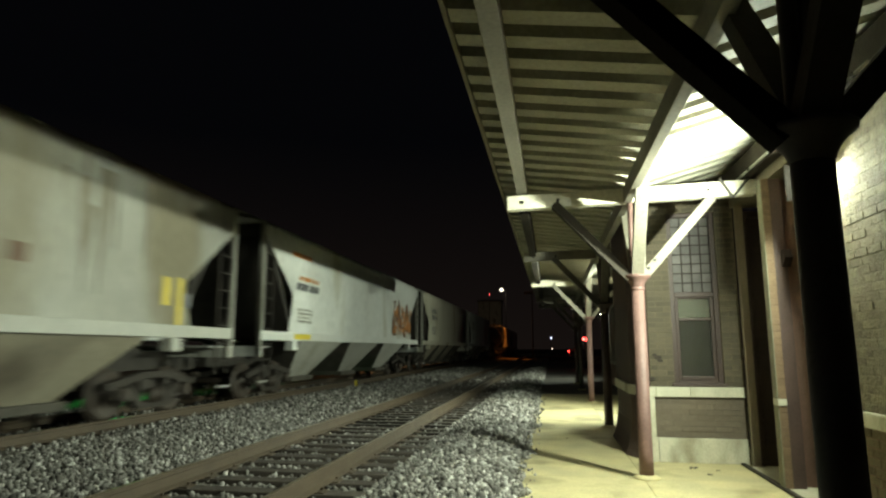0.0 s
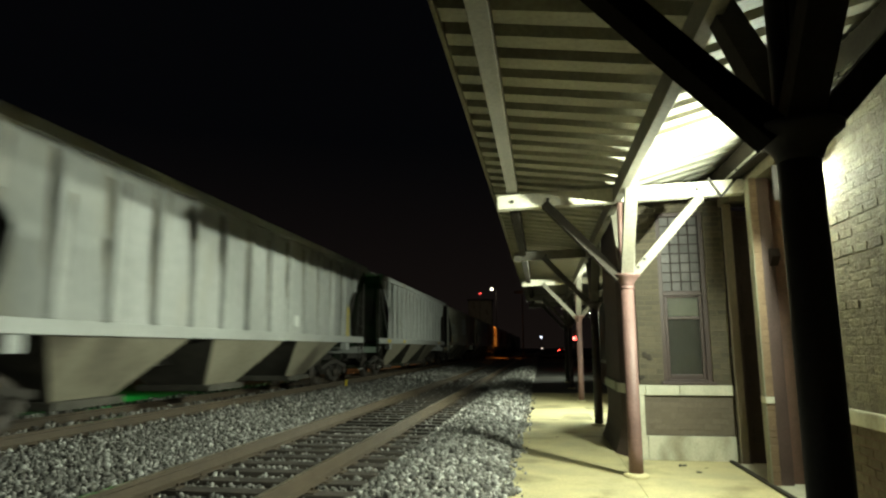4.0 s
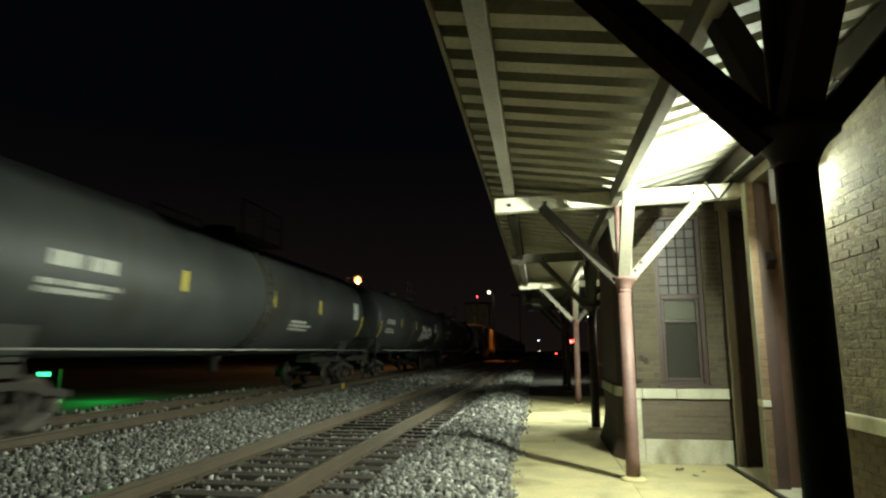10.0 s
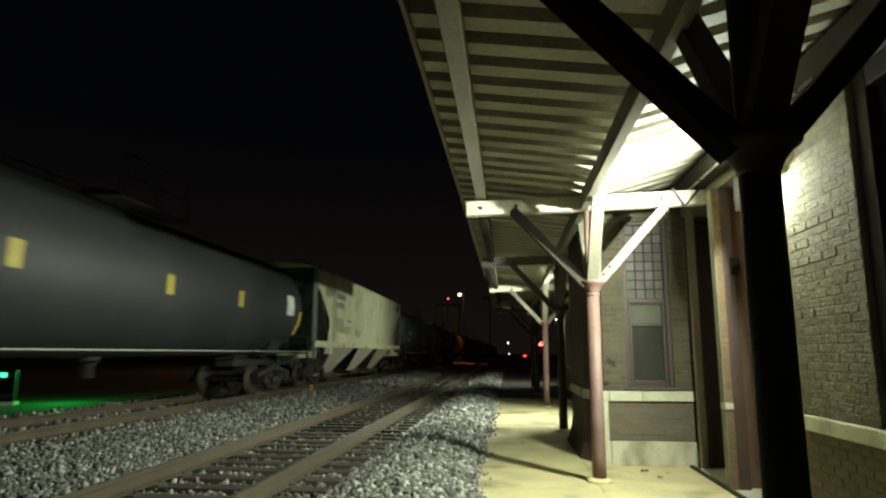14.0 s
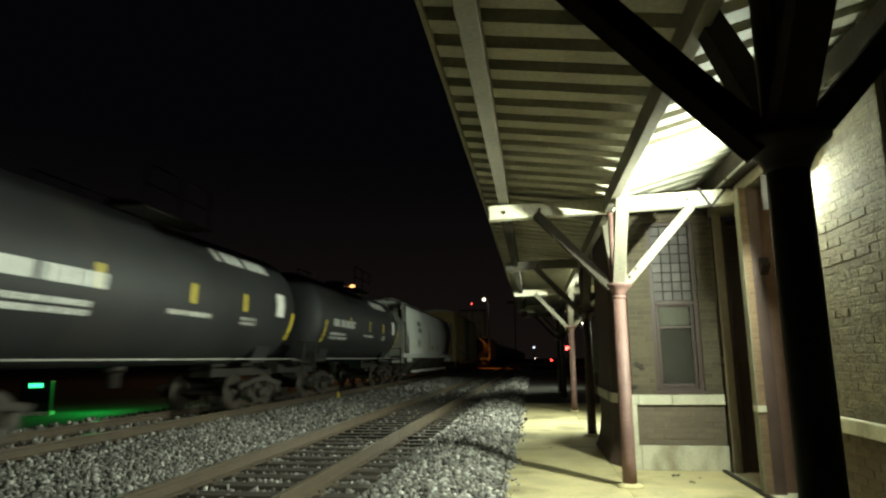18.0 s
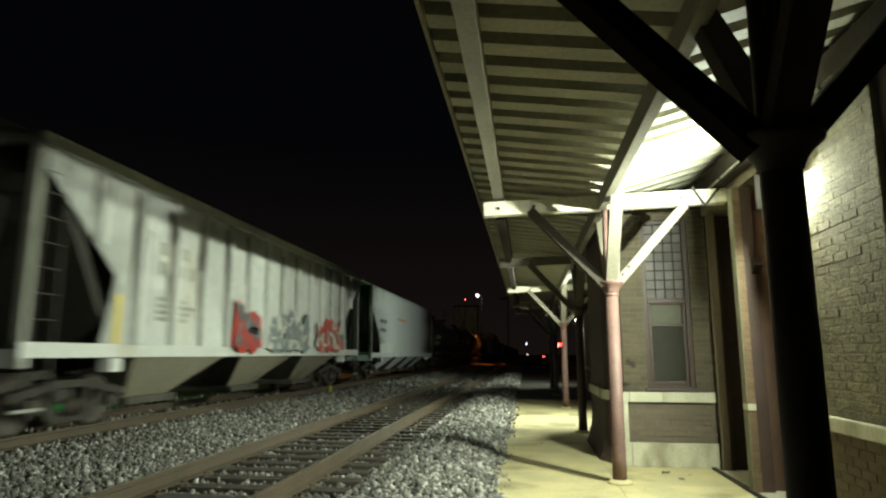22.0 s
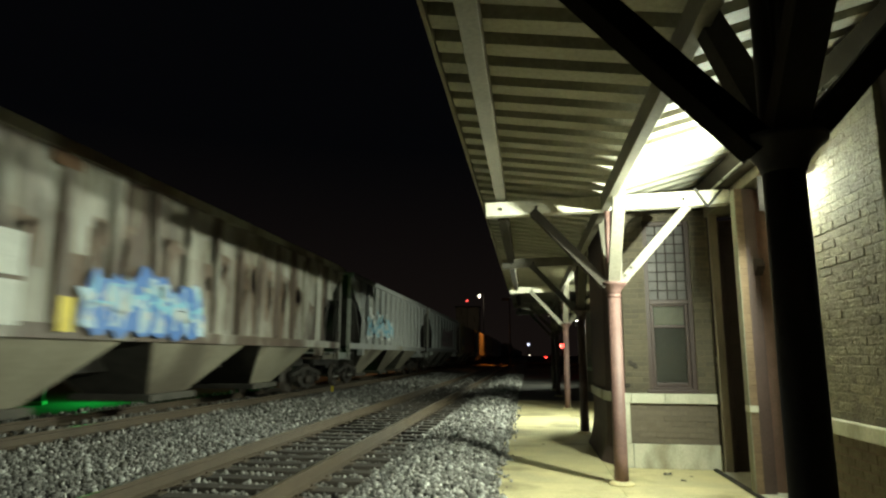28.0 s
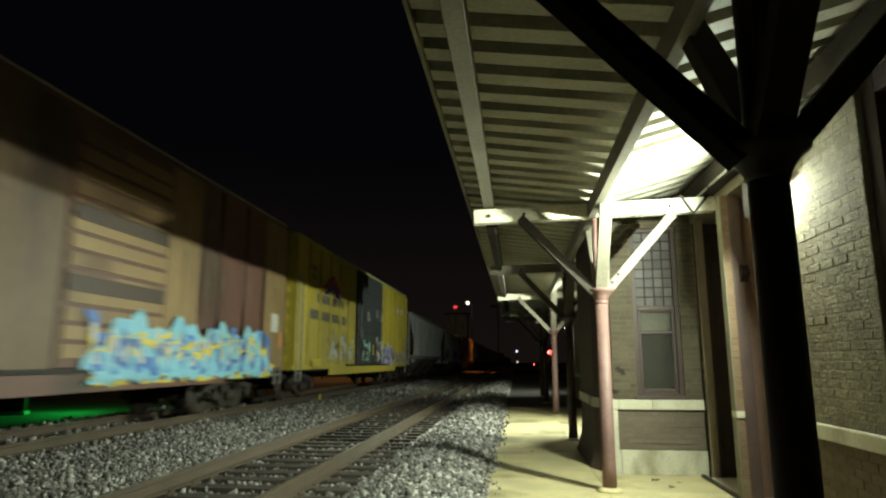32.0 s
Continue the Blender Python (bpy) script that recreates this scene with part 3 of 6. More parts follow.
    for j in range(9):
        part("glazing_bar", box(B(), 0.06, W - 0.06, 0.088, 0.118, split + 0.024 + j * 0.1243, split + 0.036 + j * 0.1243), MAT["blackhole"], w)
    part("lower_pane", box(B(), 0.105, W - 0.105, 0.095, 0.101, 0.11, split - 0.055), MAT["glass"], w)
    part("blind", box(B(), 0.105, W - 0.105, 0.125, 0.135, 0.84, split - 0.036), MAT["curtain"], w, "pale blind behind the glass")
    part("sash_rail", box(B(), 0.105, W - 0.105, 0.07, 0.12, 0.81, 0.845, 0.004), MAT["frame"], w)
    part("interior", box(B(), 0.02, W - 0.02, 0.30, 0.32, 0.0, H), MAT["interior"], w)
    return th


MAT["frost"] = surface("frosted_pane", (0.105, 0.096, 0.09), (0.07, 0.064, 0.06), 0.65, scale=5, by_object=0.25, bump=0.05)
MAT["frost"].node_tree.nodes["Principled BSDF"].inputs["Specular IOR Level"].default_value = 0.25
BAY = bay()


# ---------------------------------------------------------------- canopy
VALLEY, VALLEY_X = 3.25, 0.91   # underside of the deck over the girder; it rises to both sides


def deck_height(x):
    return VALLEY + (0.13 * (VALLEY_X - x) if x < VALLEY_X else 0.28 * (x - VALLEY_X))


def roof_deck(thick, ribs):
    """Butterfly roof: a ribbed metal deck whose ribs run across the platform, 0.316 m apart, or the plain cover over it."""
    prof, y = [], -6.027
    if ribs:
        while y < 28:
            prof += [(y, 0.0), (y + 0.160, 0.0), (y + 0.178, 0.095), (y + 0.297, 0.095)]
            y += 0.316
    else:
        prof = [(-6.027, 0.115), (28.2, 0.115)]
    bm = B()
    up = [[bm.verts.new((x, p[0], deck_height(x) + p[1])) for x in (-0.572, VALLEY_X, WALL)] for p in prof]
    for a, b in zip(up, up[1:]):
        for i in (0, 1):
            bm.faces.new((a[i], a[i + 1], b[i + 1], b[i]))
    ex = bmesh.ops.extrude_face_region(bm, geom=bm.faces[:])
    for v in ex["geom"]:
        if isinstance(v, bmesh.types.BMVert):
            v.co.z += thick
    bmesh.ops.recalc_face_normals(bm, faces=bm.faces)
    return bm


def sloped(bm):
    for v in bm.verts:
        v.co.z -= FALL * (WALL - v.co.x)
    return bm


def canopy():
    th = tagged(_empty("ceiling", (0, 0, 0)), "ribbed metal canopy deck painted dull cream", "canopy", kind="structure")
    part("deck", roof_deck(0.012, True), MAT["deck"], th)
    part("roof_cover", roof_deck(0.03, False), MAT["asphalt"], th)
    part("edge_trim", box(B(), -0.605, -0.575, -5.9, 28.2, 3.41, 3.61, 0.006), MAT["midtimber"], th)
    part("purlin", box(B(), -0.365, -0.24, -5.9, 7.94, 3.245, 3.398, 0.006), MAT["midtimber"], th)
    for y0, y1 in zip(BEAM_Y[1:], BEAM_Y[2:] + (28.0,)):
        # near-black because these purlins' shade is put into the colour
        part("purlin", box(B(), -0.365, -0.25, max(y0 + 0.072, 7.95), y1 - 0.072, 3.125, 3.398, 0.006), MAT["darkshadetimber"], th, "deep purlin between the beams")
    ends = (-5.9,) + BEAM_Y + (28.0,)
    for y0, y1 in zip(ends, ends[1:]):
        part("girder", box(B(), 0.865, 0.955, y0 + 0.072, y1 - 0.072, 3.06, 3.246, 0.006), MAT["midtimber"], th, "girder over the posts")
    part("ledger", box(B(), 2.19, WALL, -5.9, 28.0, 3.30, 3.56, 0.006), MAT["darkshadetimber"], th)


canopy()


def cross_beam(y):
    th = thing("canopy_beam", "cream painted timber cross beam under the canopy", "beam", "canopy beams", at=(0, y, 0))
    # beams 11.9, 22.2 and 26: dimmer copy of the cream, low light painted in
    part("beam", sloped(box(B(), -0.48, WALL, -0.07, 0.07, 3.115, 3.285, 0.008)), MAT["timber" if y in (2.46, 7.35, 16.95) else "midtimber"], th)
    for x in (-0.3, 0.12, 1.8):
        part("bolt", rod(B(), (x, -0.085, under_roof(x, 3.195)), (x, -0.065, under_roof(x, 3.195)), 0.02), MAT["steel"], th)
    if y == 7.35:
        for a, b in (((1.93, 3.30), (2.06, 3.08)), ((2.24, 3.30), (2.06, 3.08))):
            part("bracket_arm", bar(B(), (a[0], -0.078, a[1]), (b[0], -0.078, b[1]), 0.03, 0.016, (0, 1, 0)), MAT["steel"], th, "thin dark steel strap")
    return th


def platform_post(y, r, label, mat, brace_mat):
    th = thing("platform_post", label, "post", "canopy posts", at=(POST_X, y, 0))
    part("base_plate", turned(B(), [(r * 1.9, 0.0), (r * 1.9, 0.016), (r * 1.5, 0.034), (r * 1.2, 0.044)], 20), MAT["yellow2"], th, "pale yellow ring at the foot")
    part("shaft", turned(B(), [(r * 1.04, 0.04), (r * 1.03, 0.3), (r * 0.97, 2.09)], 24), MAT[mat], th)
    if y > 3:
        part("collar", turned(B(), [(r * 0.97, 2.05), (r * 1.12, 2.062), (r * 1.12, 2.085), (r * 0.97, 2.095)], 20), MAT[mat], th)
    part("capital", turned(B(), [(r, 2.09), (r * 1.08, 2.11), (r * 1.25, 2.14), (r * 1.65, 2.18), (r * 2.05, 2.205), (r * 2.1, 2.225), (r * 1.3, 2.235)], 20), MAT[mat], th)
    part("pipe", rod(B(), (-0.038, 0.0, 2.2), (-0.038, 0.0, 3.09), 0.036, n=12), MAT[mat], th, "slim iron pipe above the capital")
    part("upright", prism(B(), [(-0.03, 2.20), (0.085, 2.20), (0.135, 3.10), (0.03, 3.10)], -0.075, -0.035, "y"), MAT[brace_mat if y < 9 else "darkshadetimber"], th)
    part("upright", box(B(), 0.0, 0.08, 0.035, 0.075, 2.2, 3.10, 0.006), MAT[brace_mat if y < 9 else "darkshadetimber"], th)
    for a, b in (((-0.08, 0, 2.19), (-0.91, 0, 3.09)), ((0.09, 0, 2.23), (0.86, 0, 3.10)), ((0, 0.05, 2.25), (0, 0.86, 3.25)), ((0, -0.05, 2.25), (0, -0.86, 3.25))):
        # left braces of the first two posts: darker copies that carry their shade
        part("knee_brace", bar(B(), a, b, 0.10, 0.155 if a[0] < 0 else 0.13, (0, 1, 0) if a[0] else (1, 0, 0)), MAT["shadeblack" if a[0] < 0 and y < 3 else "darkshadetimber" if a[0] < 0 and y < 9 else brace_mat], th)
    for z in (2.33, 2.42):
        part("bolt", rod(B(), (0.10 + (z - 2.3) * 0.8, -0.075, z - 0.03), (0.10 + (z - 2.3) * 0.8, -0.05, z - 0.03), 0.018, n=8), MAT["steel"], th)
    return th


MAT["yellow2"] = surface("pale_yellow_paint", (0.58, 0.51, 0.28), (0.36, 0.30, 0.17), 0.6, scale=6)
for y in BEAM_Y:
    cross_beam(y)
for y, r in zip(BEAM_Y, (0.078, 0.074, 0.076, 0.076, 0.076, 0.076)):
    # posts at 22.2 and 26 take dark iron: low light put into the colour
    platform_post(y, r, "round red-brown iron post with timber knee braces", "pinkpaint" if y in (7.35, 16.95) else "blackiron" if y < 3 else "darkiron", "midtimber" if y in (7.35, 16.95) else "darkshadetimber" if y < 3 else "darktimber")


def wall_light(y):
    th = thing("wall_light", "lit floodlight with an added second head, bracketed to the station wall", "lamp", "wall lights", at=(WALL, y, 2.795))
    for d in (0.0, -0.42):
        part("bracket", box(B(), -0.035, 0.0, d - 0.03, d + 0.03, 0.10, 0.16, 0.004), MAT["steel"], th)
    part("flood_housing", box(B(), -0.12, -0.03, -0.14, 0.14, -0.06, 0.18, 0.015), MAT["black"], th, "dark steel floodlight housing")
    part("lens", box(B(), -0.128, -0.121, -0.11, 0.11, -0.04, 0.15, 0.003), MAT["lens"], th, "glowing white lens")
    # unseen cheeks added to hide the lens and block light along the wall
    part("cheek", box(B(), -0.26, -0.03, -0.156, -0.143, -0.13, 0.19, 0.003), MAT["shadeblack"], th, "added dark cheek that screens the lens")
    part("cheek", box(B(), -0.156, -0.03, 0.143, 0.156, 0.0, 0.19, 0.003), MAT["shadeblack"], th, "added dark cheek that screens the lens")
    part("conduit", rod(B(), (-0.02, -0.39, 0.13), (-0.02, -0.03, 0.13), 0.012, n=8), MAT["steel"], th)
    # second head, added to hold the extra glare source
    part("lamp_housing", box(B(), -0.19, -0.03, -0.57, -0.27, 0.09, 0.17, 0.02), MAT["steel"], th)
    part("lens", box(B(), -0.18, -0.04, -0.54, -0.30, 0.075, 0.09, 0.004), MAT["lens"], th, "glowing white lens")


def conduit():
    th = thing("conduit", "pale metal conduit under the ledger beam", "conduit", at=(2.17, 0, 3.325))
    part("tube", rod(B(), (0, 4.4, 0), (0, 8.3, 0), 0.013), MAT["galv"], th)
    for y in (4.6, 5.8, 7.0, 8.2):
        part("clip", box(B(), -0.022, 0.022, y - 0.012, y + 0.012, -0.018, 0.016), MAT["steel"], th)


def litter(x, y, turn, size):
    bm = B()
    n = 6
    lo = [bm.verts.new((size * (i / n - 0.5), -0.35 * size * math.sin(math.pi * (i + 0.4) / (n + 1)), 0.003 + 0.16 * size * abs(math.sin(i * 1.3)))) for i in range(n + 1)]
    hi = [bm.verts.new((size * (i / n - 0.5), 0.35 * size * math.sin(math.pi * (i + 0.4) / (n + 1)), 0.003 + 0.22 * size * abs(math.cos(i * 1.1)))) for i in range(n + 1)]
    for i in range(n):
        bm.faces.new((lo[i], lo[i + 1], hi[i + 1], hi[i]))
    ex = bmesh.ops.extrude_face_region(bm, geom=bm.faces[:])
    for v in ex["geom"]:
        if isinstance(v, bmesh.types.BMVert):
            v.co.z += 0.002
    ob = part("dead_leaf", bm, MAT["darktimber"], at=(x, y, 0.0, 0, 0, turn))
    tagged(ob, "dry curled dead leaf lying on the platform concrete", "leaf", "leaves on the platform")


conduit()
for x, y, turn, size in ((1.60, 7.98, 30, 0.11), (1.70, 7.62, 110, 0.08), (1.85, 7.9, 200, 0.05), (0.2, 10.3, 60, 0.05)):
    litter(x, y, turn, size)
MAT["lens"] = glow("lamp_lens", (1.0, 0.95, 0.8), 25)
# the last fixture only houses the added far lamp
for y in LAMP_Y:
    wall_light(y)


# ---------------------------------------------------------------- bricks of the lit wall and the bay
def lay_bricks(th, u0, u1, z0, z1, put, seed, mat):
    """Running bond; the last brick of a course is cut to fit."""
    rng = random.Random(seed)
    me = once("brick", lambda bm: box(bm, 0.0, 0.03, -0.0955, 0.0955, -0.0292, 0.0292, 0.004))
    row, z = 0, z0 + 0.034
    while z < z1 - 0.03:
        u = u0
        first = True
        uneven = rng.random() < (0.55 if 1.5 < z < 2.4 else 0.12)
        start = rng.uniform(u0, u1)
        run, step = (start, start + rng.uniform(0.3, 0.9)), rng.uniform(0.003, 0.007)
        while u < u1 - 0.03:
            w = min(0.1005 if first and row % 2 else 0.201, u1 - u)
            proud = step if uneven and run[0] < u < run[1] else 0.0
            m = pose(*put(u + w / 2, z, rng.uniform(-0.0012, 0.0016) + 0.0155 - proud, rng.uniform(-0.8, 0.8)))
            part("brick", me, mat, th, at=m @ Matrix.Diagonal((1, (w - 0.010) / 0.191, 1, 1)))
            u += w
            first = False
        z += 0.0677
        row += 1


def all_bricks():
    lay_bricks(STATION, 3.9, 6.15, 0.0, 0.82, lambda u, z, d, a: (d - 0.018, u, z, a, 0, 0), 3, MAT["basebrick"])
    lay_bricks(STATION, 4.305, 6.15, 0.93, 3.28, lambda u, z, d, a: (d, u, z, a, 0, 0), 5, MAT["brick"])
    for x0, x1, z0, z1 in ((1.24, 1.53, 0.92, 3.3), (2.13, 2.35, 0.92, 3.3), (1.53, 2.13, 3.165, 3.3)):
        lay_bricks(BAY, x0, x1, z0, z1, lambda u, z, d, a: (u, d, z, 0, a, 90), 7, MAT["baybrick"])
    lay_bricks(BAY, 1.275, 2.34, 0.305, 0.792, lambda u, z, d, a: (u, d - 0.007, z, 0, a, 90), 8, MAT["panelbrick"])

# ---------------------------------------------------------------- the freight train
SPEED = 18.3
CARS = []


def paint(name, base, other=None, grime=None, at=0.56, rough=0.55, scale=0.9, mix=0.6, stretch=(1, 1, 0.35)):
    if name not in MAT:
        MAT[name] = surface(name, base, other, rough, scale=scale, stretch=stretch, fine=14, bump=0.03, mix=mix, grime=grime, grime_at=at)
    return MAT[name]


def truck(car, y):
    tk = part("truck", once("bolster", lambda bm: (box(bm, -0.95, 0.95, -0.16, 0.16, 0.42, 0.66, 0.02), box(bm, -0.2, 0.2, -0.2, 0.2, 0.66, 0.86))), MAT["steel"], car, at=(0, y, 0))

    def frame_side(bm):
        """A cast frame: arched top chord, dropped lower chord, two columns and open windows."""
        prism(bm, [(-1.28, 0.50), (-1.28, 0.62), (-0.75, 0.71), (-0.35, 0.79), (0.35, 0.79), (0.75, 0.71), (1.28, 0.62), (1.28, 0.50), (0.75, 0.585), (0.35, 0.675), (-0.35, 0.675), (-0.75, 0.585)], -0.075, 0.075, "x")
        prism(bm, [(-0.78, 0.50), (-0.66, 0.585), (-0.34, 0.275), (0.34, 0.275), (0.66, 0.585), (0.78, 0.50), (0.44, 0.15), (-0.44, 0.15)], -0.07, 0.07, "x")
        for a in (-0.42, 0.32):
            box(bm, -0.065, 0.065, a, a + 0.10, 0.27, 0.68)
        for a in (-0.88, 0.88):
            box(bm, -0.08, 0.08, a - 0.20, a - 0.13, 0.34, 0.60, 0.01)
            box(bm, -0.08, 0.08, a + 0.13, a + 0.20, 0.34, 0.60, 0.01)

    def set_of_wheels(bm):
        for s in (-1, 1):
            turned(bm, [(0.10, s * 0.66), (0.40, s * 0.665), (0.455, s * 0.68), (0.455, s * 0.705), (0.425, s * 0.71), (0.42, s * 0.80), (0.36, s * 0.805), (0.30, s * 0.77), (0.14, s * 0.79), (0.10, s * 0.84)], 24, (0, 0.42), "x")
        rod(bm, (-1.1, 0, 0.42), (1.1, 0, 0.42), 0.08, n=10)

    def spring(bm):
        for k in (-0.14, 0.0, 0.14):
            rod(bm, (0, k, 0.24), (0, k, 0.5), 0.06, n=8)

    for x in (-1.0, 1.0):
        part("side_frame", once("side_frame", frame_side), MAT["truck"], tk, at=(x, 0, 0))
        part("spring", once("spring", spring), MAT["wheel"], tk, at=(x * 1.09, 0, 0))
    for d in (-0.88, 0.88):
        part("wheelset", once("wheelset", set_of_wheels), MAT["wheel"], tk, at=(0, d, 0))
        for x in (-1.12, 1.12):
            part("bearing_cap", once("bearing_cap", lambda bm: rod(bm, (-0.05, 0, 0.42), (0.05, 0, 0.42), 0.11, n=12)), MAT["wheel"], tk, at=(x, d, 0))


def coupler(car, y, s):
    part("coupler", once("coupler", lambda bm: (box(bm, -0.07, 0.07, -0.75, 0.05, 0.78, 0.95), box(bm, -0.17, 0.15, 0.0, 0.30, 0.72, 1.0, 0.03))), MAT["steel"], car, at=(0, y, 0, 0, 0, 0 if s > 0 else 180))


def ladder(car, x, y, z0, z1, mat="galv", width=0.42):
    lad = B()
    for d in (-width / 2, width / 2):
        box(lad, x - 0.02, x + 0.02, y + d - 0.02, y + d + 0.02, z0, z1)
    k = z0 + 0.25
    while k < z1:
        rod(lad, (x, y - width / 2, k), (x, y + width / 2, k), 0.014, n=6)
        k += 0.36
    part("ladder", lad, MAT[mat], car)


def decal(car, side_x, y0, y1, z0, z1, mat, name="marking", lift=0.012):
    """A flat painted patch that follows the car's side on the platform's side."""
    bm = B()
    n = max(1, int((z1 - z0) / 0.25))
    row = [[bm.verts.new((side_x(z0 + (z1 - z0) * i / n) + lift, y, z0 + (z1 - z0) * i / n)) for y in (y0, y1)] for i in range(n + 1)]
    for a, b in zip(row, row[1:]):
        bm.faces.new((a[0], a[1], b[1], b[0]))
    return part(name, bm, MAT[mat] if isinstance(mat, str) else mat, car)


def lines_of_text(car, side_x, y0, y1, z, height, rows, mat, seed=0):
    """Unreadable lettering: short bars in rows."""
    rng = random.Random(seed)
    bm = B()
    for r in range(rows):
        zz, y = z - r * height * 1.5, y0
        end = y0 + (y1 - y0) * rng.uniform(0.7, 1.0)
        while y < end:
            w = rng.uniform(0.5, 0.95) * height
            x = side_x(zz) + 0.014
            vs = [bm.verts.new((side_x(c) + 0.014, b, c)) for b, c in ((y, zz), (y + w, zz), (y + w, zz + height), (y, zz + height))]
            bm.faces.new(vs)
            y += w + height * 0.22 + (height * 0.6 if rng.random() < 0.2 else 0)
    tagged(part("lettering", bm, MAT[mat], car), kind="stuff")


def graffiti(car, side_x, y0, y1, z0, z1, colours, seed, fill=False):
    """Sprayed shapes: fat strokes in a few colours, with an outline."""
    rng = random.Random(seed)
    n = max(3, int((y1 - y0) / 0.42))
    for layer, colour in enumerate(colours):
        bm = B()
        if fill and layer == 0:
            m = max(8, int((y1 - y0) / 0.11))
            lo, hi, wave = [], [], rng.uniform(0, 6)
            for i in range(m + 1):
                f = i / m
                y, edge = y0 + f * (y1 - y0), min(1.0, 7 * f + 0.35, 7 * (1 - f) + 0.35)
                top = z0 + (z1 - z0) * edge * (0.80 + 0.10 * math.sin(f * n * 1.7 + wave) + 0.07 * math.sin(f * n * 4.3) + rng.uniform(-0.04, 0.04))
                low = z0 + (z1 - z0) * (0.06 + 0.05 * math.sin(f * n * 5.1) + rng.uniform(-0.03, 0.03)) + (1 - edge) * 0.2
                zs = [low + (top - low) * k / 4 for k in range(5)]
                lo.append([bm.verts.new((side_x(z) + 0.010, y, z)) for z in zs])
            for a, b in zip(lo, lo[1:]):
                for k in range(4):
                    bm.faces.new((a[k], b[k], b[k + 1], a[k + 1]))
            tagged(part("graffiti", bm, MAT[colour], car), kind="stuff")
            continue
        for k in range(n):
            cy = y0 + (k + 0.5) * (y1 - y0) / n + rng.uniform(-0.12, 0.12)
            h = (z1 - z0) * rng.uniform(0.55, 1.0) * (1.0, 0.8, 0.5, 0.45)[layer]
            base = z0 + rng.uniform(0, 0.1) * (z1 - z0) + (0, 0.06, 0.2, 0.3)[layer] * (z1 - z0)
            w = (y1 - y0) / n * (1.15, 0.72, 0.34, 0.22)[layer]
            lean = rng.uniform(-0.3, 0.3)
            pts, m = [], 9
            for i in range(m + 1):
                f = i / m
                pts.append((cy + lean * (f - 0.5) * h + (rng.uniform(-0.3, 0.3) * w) * (1 if i % 2 else -1) * 0.5, base + f * h, w * (0.55 + 0.45 * math.sin(f * 7 + k * 1.7 + layer))))
            L = [bm.verts.new((side_x(z) + 0.010 + 0.004 * layer, y - ww / 2, z)) for y, z, ww in pts]
            R = [bm.verts.new((side_x(z) + 0.010 + 0.004 * layer, y + ww / 2, z)) for y, z, ww in pts]
            for i in range(m):
                bm.faces.new((L[i], R[i], R[i + 1], L[i + 1]))
            if layer != 2 and k < n - 1:
                zz = base + h * rng.uniform(0.15, 0.8)
                d = (y1 - y0) / n
                x = side_x(zz) + 0.010 + 0.004 * layer
                t = w * 0.35
                bm.faces.new([bm.verts.new(c) for c in ((x, cy, zz), (x, cy + d, zz + rng.uniform(-.2, .2)), (x, cy + d, zz + t), (x, cy, zz + t))])
        tagged(part("graffiti", bm, MAT[colour], car), kind="stuff")


def streaks(car, side_x, y0, y1, top, low, mat, n, seed, lift=0.006, wide=0.16):
    """Dirt or rust run down the side, or a rib's painted shade: tapering strips of uneven length."""
    rng = random.Random(seed)
    bm = B()
    for k in range(n):
        y, w = rng.uniform(y0, y1), wide * rng.uniform(0.3, 1.2)
        a = top - rng.random() ** 2 * (top - low) * 0.5
        b = max(low, a - (top - low) * rng.uniform(0.2, 0.9))
        L, R = [], []
        for i in range(6):
            f = i / 5
            z, ww, d = a + (b - a) * f, w * (0.6 + 0.5 * math.sin(2.6 * f + k)) * (1 - 0.75 * f), 0.02 * math.sin(3 * f + k)
            L.append(bm.verts.new((side_x(z) + lift, y + d - ww / 2, z)))
            R.append(bm.verts.new((side_x(z) + lift, y + d + ww / 2, z)))
        for i in range(5):
            bm.faces.new((L[i], L[i + 1], R[i + 1], R[i]))
    tagged(part("weathering", bm, MAT[mat], car), kind="stuff")


def start_car(name, label, category, s, pitch, back):
    """A car whose far end passes the camera's cross line at s / SPEED seconds; its base is on the rails at its middle."""
    s -= back
    car = thing(name, label, category, "freight cars", at=(TRACK_B, -s - pitch / 2, RISE))
    CARS.append((car, -s - pitch / 2))
    return car


